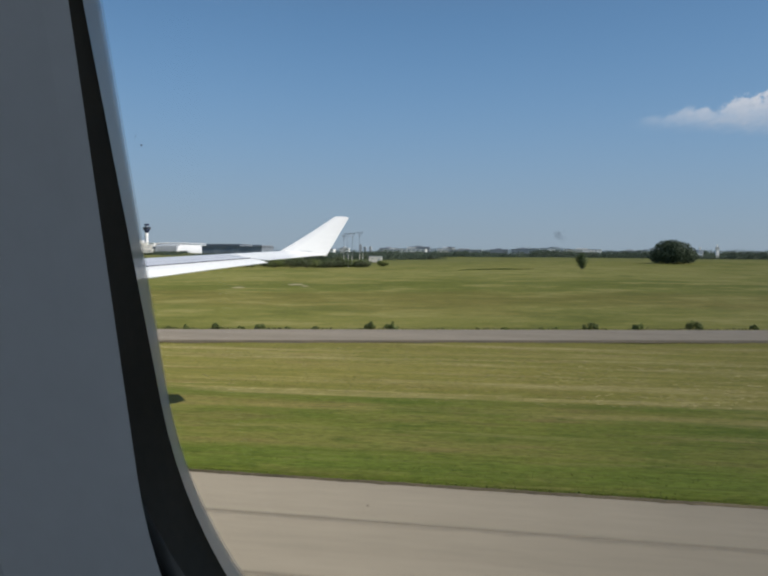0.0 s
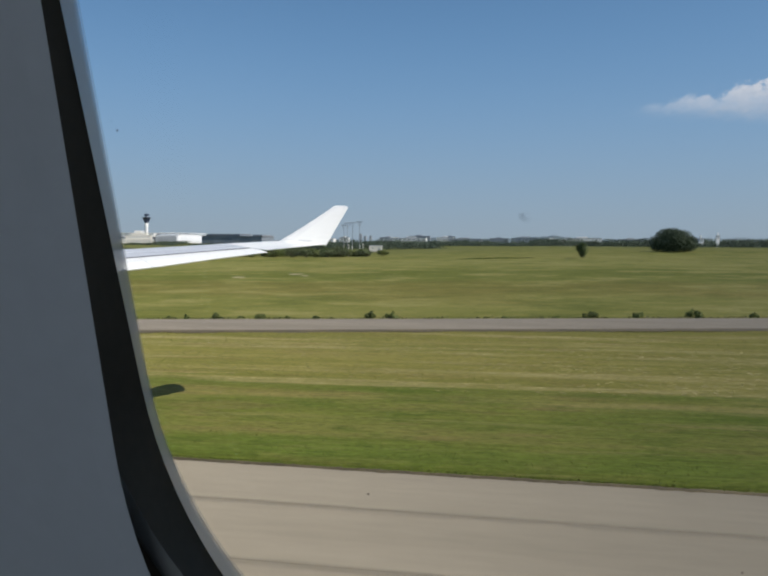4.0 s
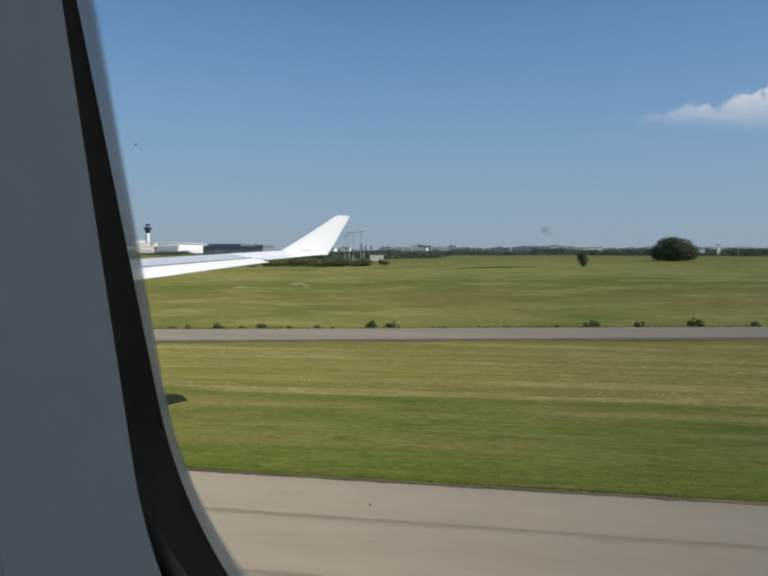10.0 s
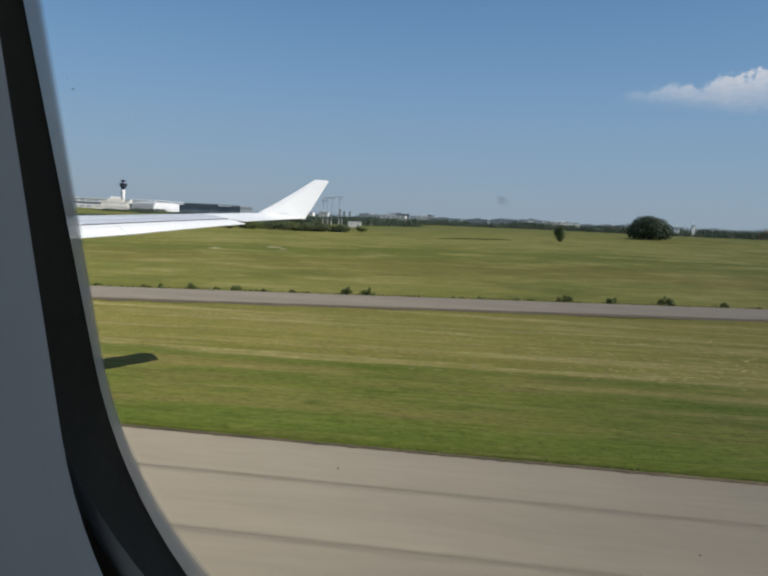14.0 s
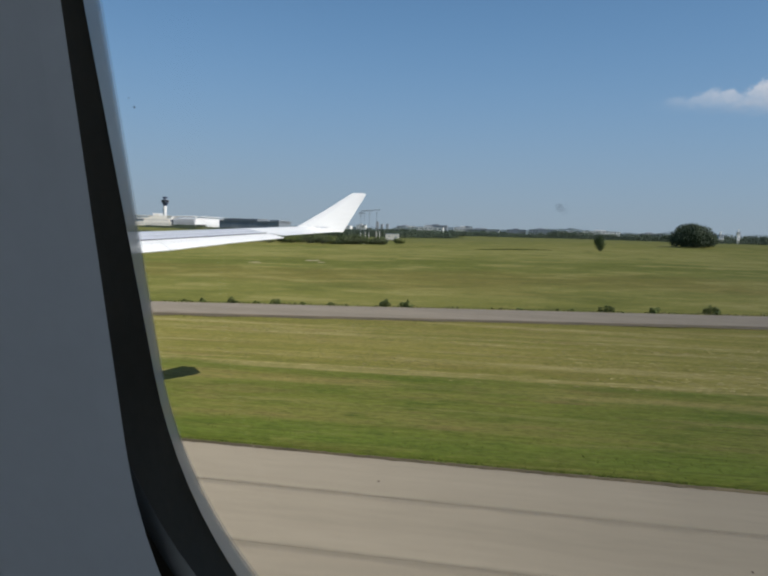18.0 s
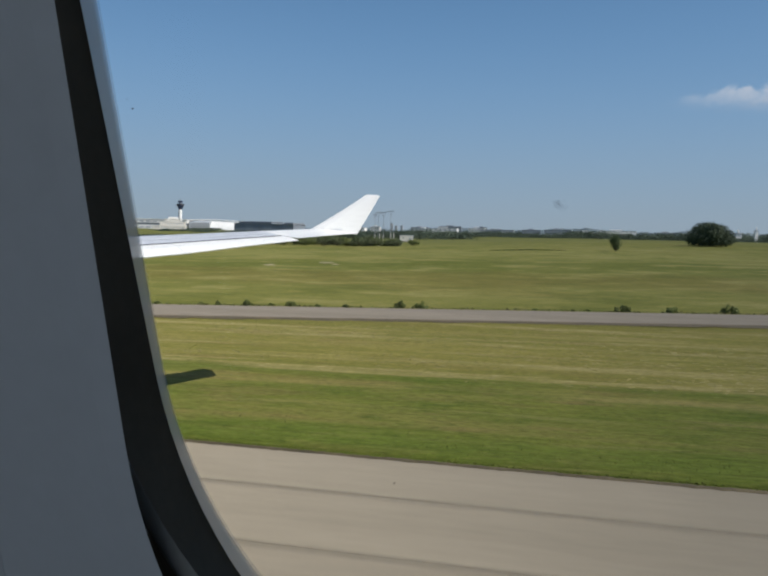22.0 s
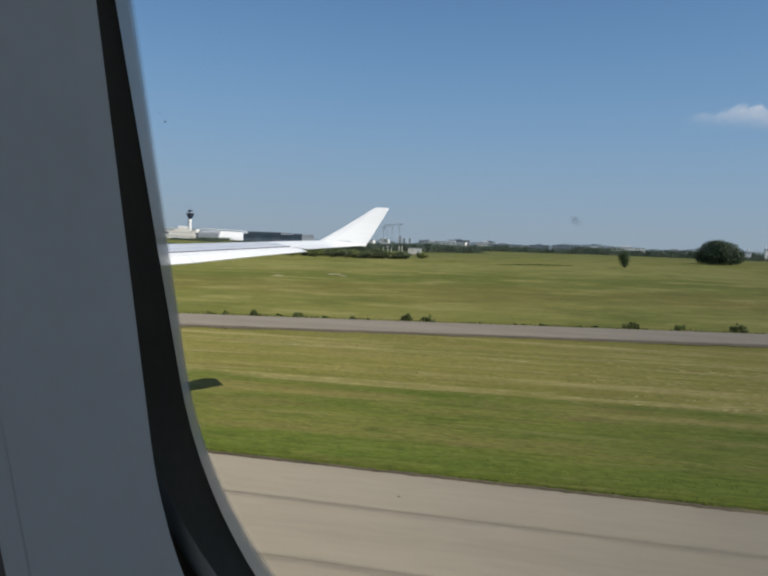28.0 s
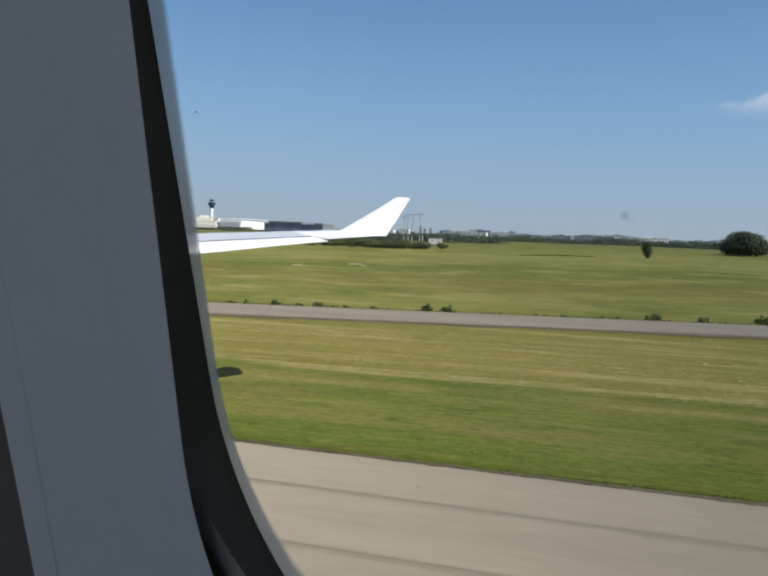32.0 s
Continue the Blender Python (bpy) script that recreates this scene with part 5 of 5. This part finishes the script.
def make_shelter():
    x, y = -82.0, 420.0
    z = float(rise(x, y))
    t = thing("equipment_shelter", "small white flat-roofed equipment shelter among scrub", "shelter", at=(x, y, z + 0.3), turn=8)
    part("wall", box(-3.9, 3.9, -1.9, 1.9, 0, 3.5, 0.03), WALL_CREAM, t)
    part("roof", box(-4.05, 4.05, -2.05, 2.05, 3.5, 3.75, 0.03), WALL_PALE, t)
    part("plinth", box(-4.0, 4.0, -2.0, 2.0, -0.8, 0.12), CONCRETE, t)
    door = part("door", box(1.6, 2.6, -1.94, -1.88, 0.12, 2.2), WALL_PALE, t)
    part("handle", box(1.7, 1.76, -2.00, -1.93, 1.05, 1.2), STEEL, door)
    part("vent", box(-2.2, -1.4, -1.94, -1.88, 1.8, 2.4), STEEL, t)


make_shelter()
for x, y, h in ((-77.2, 320, 6.2), (-75.0, 320, 6.6), (-73.6, 321, 5.8), (-69.8, 320, 6.6), (-68.4, 320, 6.9)):
    post = part("marker_post", box(-0.15, 0.15, -0.15, 0.15, 0, h * 0.86, 0.03), WALL_CREAM)
    post.matrix_basis = pose(x, y, float(rise(x, y)) - 0.05)
    tagged(post, "tall pale marker post standing in the scrub", "post", "marker posts")


# ---------------------------------------------------------------- things along the taxiway, behind
def make_sign(x, y):
    t = thing("guidance_sign", "black taxiway guidance sign on short yellow legs", "sign", at=(x, y, 0.02), turn=64)
    bm = bmesh.new()
    lo = []
    for px in (-0.85, 0.85):
        lo.append([bm.verts.new((px, py, pz)) for py, pz in ((-0.20, 0.42), (0.20, 0.42), (0.09, 1.12), (-0.09, 1.12))])
    a, b = lo
    bm.faces.new(a)
    bm.faces.new(b[::-1])
    for k in range(4):
        bm.faces.new((a[k], a[(k + 1) % 4], b[(k + 1) % 4], b[k]))
    part("cabinet", bm, SIGN_BLACK, t)
    part("top_strip", box(-0.80, 0.80, -0.05, 0.05, 1.122, 1.15, 0.01), SIGN_YELLOW, t, "yellow strip along the top")
    for px in (-0.7, -0.25, 0.25, 0.7):
        leg = part("leg", box(px - 0.04, px + 0.04, -0.04, 0.04, 0.0, 0.42, 0.008), SIGN_YELLOW, t, "yellow painted leg")
        part("foot", box(px - 0.10, px + 0.10, -0.10, 0.10, -0.02, 0.02), STEEL, leg)
    for k in range(3):
        part("end_plate", box(-0.866, -0.852, -0.07, 0.07, 0.52 + 0.2 * k, 0.60 + 0.2 * k), WALL_WHITE, t, "small white end plate")
    lid = part("manhole_cover", lathe([(0.42, 0), (0.42, 0.05), (0.36, 0.07)], 20), WALL_PALE)
    lid.matrix_basis = pose(x + 0.82, y - 0.45, 0.02)
    tagged(lid, "round pale concrete manhole cover in the grass", "manhole cover")


make_sign(33.8, 25.7)


def make_edge_light(x, y):
    t = thing("edge_light", "small blue taxiway edge light on a thin stem", "light", "taxiway edge lights", at=(x, y, 0.0))
    part("base", lathe([(0.13, 0), (0.13, 0.03), (0.06, 0.05)], 16), SIGN_BLACK, t)
    part("stem", lathe([(0.03, 0.05), (0.03, 0.22)], 10), SIGN_BLACK, t)
    part("lens", lathe([(0.055, 0.22), (0.065, 0.25), (0.06, 0.33), (0.02, 0.36)], 14), BLUE_LENS, t, "blue glass lens", True)
    return t


lamp0 = make_edge_light(104.0, 19.9 - 3.4)
for k, x in enumerate((134.0, 164.0, 194.0)):
    copy_thing(lamp0, pose(x, 16.5, 0.0))


def make_markings():
    for y0, y1 in ((14.96, 15.11), (15.26, 15.41)):
        ob = part("edge_line", box(88.4, 320, y0, y1, 0.0005, 0.006), YELLOW)
        tagged(ob, "double yellow taxiway edge line on concrete", "road marking", "double yellow edge line", kind="structure")
    bm = box(-0.16, 0.16, -3.1, 0.9, 0.007, 0.010)
    ob = part("cross_line", bm, YELLOW)
    ob.matrix_basis = pose(105.0, 14.8, 0.0, 0, 0, 12)
    tagged(ob, "worn yellow cross bar painted on the concrete", "road marking", kind="structure")
    drain = thing("drain_grate", "rusty iron drain grate in a pale concrete frame", "drain", at=(96.5, 15.95, 0.002))
    part("frame", box(-0.62, 0.62, -0.42, 0.42, 0.0, 0.012, 0.004), WALL_PALE, drain)
    for k in range(9):
        part("slat", box(-0.48 + 0.11 * k, -0.42 + 0.11 * k, -0.32, 0.32, 0.012, 0.022), IRON, drain)


make_markings()


def make_reeds():
    """A patch of tall reeds beyond the road, forward along the taxiway."""
    r = np.random.default_rng(61)
    n = 6000
    x, y = r.uniform(-115, -78, n), r.uniform(0, 1, n)
    yy = road_mid(x) + 9 + 16 * y + 3 * np.sin(x * 0.3)
    h = r.uniform(0.7, 1.4, n)
    v, f = [], []
    for i in range(n):
        a = r.uniform(0, 3.14)
        c, s, w, b = math.cos(a), math.sin(a), 0.10, len(v)
        z = float(rise(x[i], yy[i]))
        v += [(x[i] - c * w, yy[i] - s * w, z), (x[i] + c * w, yy[i] + s * w, z), (x[i] + 0.15 * c, yy[i] + 0.1, z + h[i])]
        f.append((b, b + 1, b + 2))
    tagged(mesh_object("reeds", v, f, LEAF_REED), "thick patch of tall olive reeds beyond the road", "reeds", kind="stuff")


make_reeds()


def make_parked_jet(x, y):
    z = float(rise(x, y))
    t = thing("parked_airliner", "white airliner with a dark tail parked by far hangars", "airliner", at=(x, y, z), turn=160)
    prof = [(0.2, -19), (1.2, -18), (1.9, -15.5), (2.0, -10), (2.0, 8), (1.5, 14), (0.5, 19)]
    bm = lathe(prof, 18)
    bmesh.ops.transform(bm, matrix=Matrix.Translation((0, 0, 3.6)) @ Matrix.Rotation(math.pi / 2, 4, 'Y'), verts=bm.verts)
    part("fuselage", bm, WHITE_PAINT, t, smooth=True)
    bm = loft([[(12, -0.2, 5), (18.5, -0.2, 5), (18.5, 0.2, 5), (12, 0.2, 5)], [(17, -0.1, 11.5), (20.5, -0.1, 11.5), (20.5, 0.1, 11.5), (17, 0.1, 11.5)]])
    part("tail_fin", bm, WALL_GREY, t, "dark blue-grey tail fin")
    for s in (-1, 1):
        bm = loft([[(-4, s * 1.5, 2.8), (3, s * 1.5, 2.8), (3, s * 1.5, 3.3), (-4, s * 1.5, 3.3)], [(4, s * 17, 4.2), (6, s * 17, 4.2), (6, s * 17, 4.35), (4, s * 17, 4.35)]])
        part("wing", bm, GREY_PAINT, t)
        bm = lathe([(0.7, -2), (1.0, -1.4), (1.0, 1), (0.6, 2)], 14)
        bmesh.ops.transform(bm, matrix=Matrix.Translation((-2, s * 6, 2.2)) @ Matrix.Rotation(math.pi / 2, 4, 'Y'), verts=bm.verts)
        part("engine", bm, WALL_PALE, t, smooth=True)
    for px, py in ((-13, 0), (2, 2.4), (2, -2.4)):
        bm = bmesh.new()
        bar(bm, (px, py, 0.4), (px, py, 2.6), 0.14)
        leg = part("gear_leg", bm, STEEL, t)
        bm = bmesh.new()
        bar(bm, (px, py - 0.3, 0.45), (px, py + 0.3, 0.45), 0.45, 14)
        part("wheel", bm, SIGN_BLACK, leg)


make_parked_jet(420, 470)
block("fire_station", "white low building with a slim white tower", 255, 440, 16, 10, 6.0, WALL_WHITE, 2, 5, 6)
ob = part("white_silo", lathe([(1.6, 0), (1.6, 10), (1.2, 10.6)], 18), WALL_WHITE, None)
ob.matrix_basis = pose(228, 430, float(rise(228, 430)))
tagged(ob, "slim white round tower beside low buildings", "tower")


def make_pebbles():
    rng = np.random.default_rng(90)
    for x, y, r in ((-3.2, 15.6, 0.025), (3.9, 13.0, 0.022), (6.4, 16.1, 0.03)):
        bm = bmesh.new()
        bmesh.ops.create_icosphere(bm, subdivisions=1, radius=r)
        for v in bm.verts:
            v.co *= rng.uniform(0.75, 1.2)
            v.co.z = v.co.z * 0.6 + r * 0.45
        ob = part("pebble", bm, IRON)
        ob.matrix_basis = pose(x, y, 0.0)
        tagged(ob, "small brown stone lying on the concrete taxiway", "stone", "loose stones")


make_pebbles()


def make_tar_patches():
    """Flat flakes of tar on the concrete, further along the taxiway."""
    r = np.random.default_rng(64)
    tar = surface("tar_flake", (0.040, 0.036, 0.032), (0.062, 0.056, 0.048), 0.7, scale=9, bump=0.4, fine=0.3)
    for x, y, w, d in ((23.25, 11.78, 0.30, 0.13), (23.05, 11.66, 0.14, 0.08), (24.75, 11.61, 0.11, 0.07), (24.98, 12.06, 0.18, 0.09)):
        ring_pts = [(w * r.uniform(0.75, 1.15) * math.cos(a), d * r.uniform(0.75, 1.15) * math.sin(a)) for a in np.linspace(0, 5.85, 15)]
        n = len(ring_pts)
        v = [(a, b, 0.0) for a, b in ring_pts] + [(a * 0.9, b * 0.9, 0.012) for a, b in ring_pts] + [(0, 0, 0.014)]
        f = [(k, (k + 1) % n, n + (k + 1) % n, n + k) for k in range(n)] + [(n + k, n + (k + 1) % n, 2 * n) for k in range(n)]
        ob = mesh_object("tar_patch", v, f, tar)
        ob.matrix_basis = pose(x, y, 0.001, rz=r.uniform(0, 0.5))
        tagged(ob, "black irregular flake of tar on the concrete", "tar patch", "tar patches")


make_tar_patches()


def make_marker_board(x, y):
    z = float(rise(x, y))
    t = thing("marker_board", "small weathered slatted marker board standing in the field", "board", at=(x, y, z), turn=8)
    for px in (-0.44, 0.44):
        part("post", box(px - 0.04, px + 0.04, -0.04, 0.04, -0.05, 0.98, 0.008), BARK, t)
    for k in range(4):
        part("slat", box(-0.54, 0.54, -0.065, -0.042, 0.22 + 0.20 * k, 0.36 + 0.20 * k, 0.006), WALL_PALE if k % 2 else IRON, t)


make_marker_board(43.8, 78.0)


def make_gravel():
    """A thin, stony spot in the dry grass."""
    r = np.random.default_rng(92)
    v, f = [], []
    for _ in range(420):
        x, y, q, b = 41 + r.normal(scale=3.2), 34 + r.normal(scale=1.8), r.uniform(0.03, 0.09), len(v)
        v += [(x + q * r.uniform(0.6, 1.2) * c, y + q * r.uniform(0.6, 1.2) * e, 0.02) for c, e in ((1, 0), (0, 1), (-1, 0), (0, -1))] + [(x, y, 0.02 + q * r.uniform(0.5, 0.9))]
        f += [(b + k, b + (k + 1) % 4, b + 4) for k in range(4)]
    tagged(mesh_object("gravel", v, f, SAND), "pale stones scattered on a thin spot in the grass", "gravel", kind="stuff")


make_gravel()
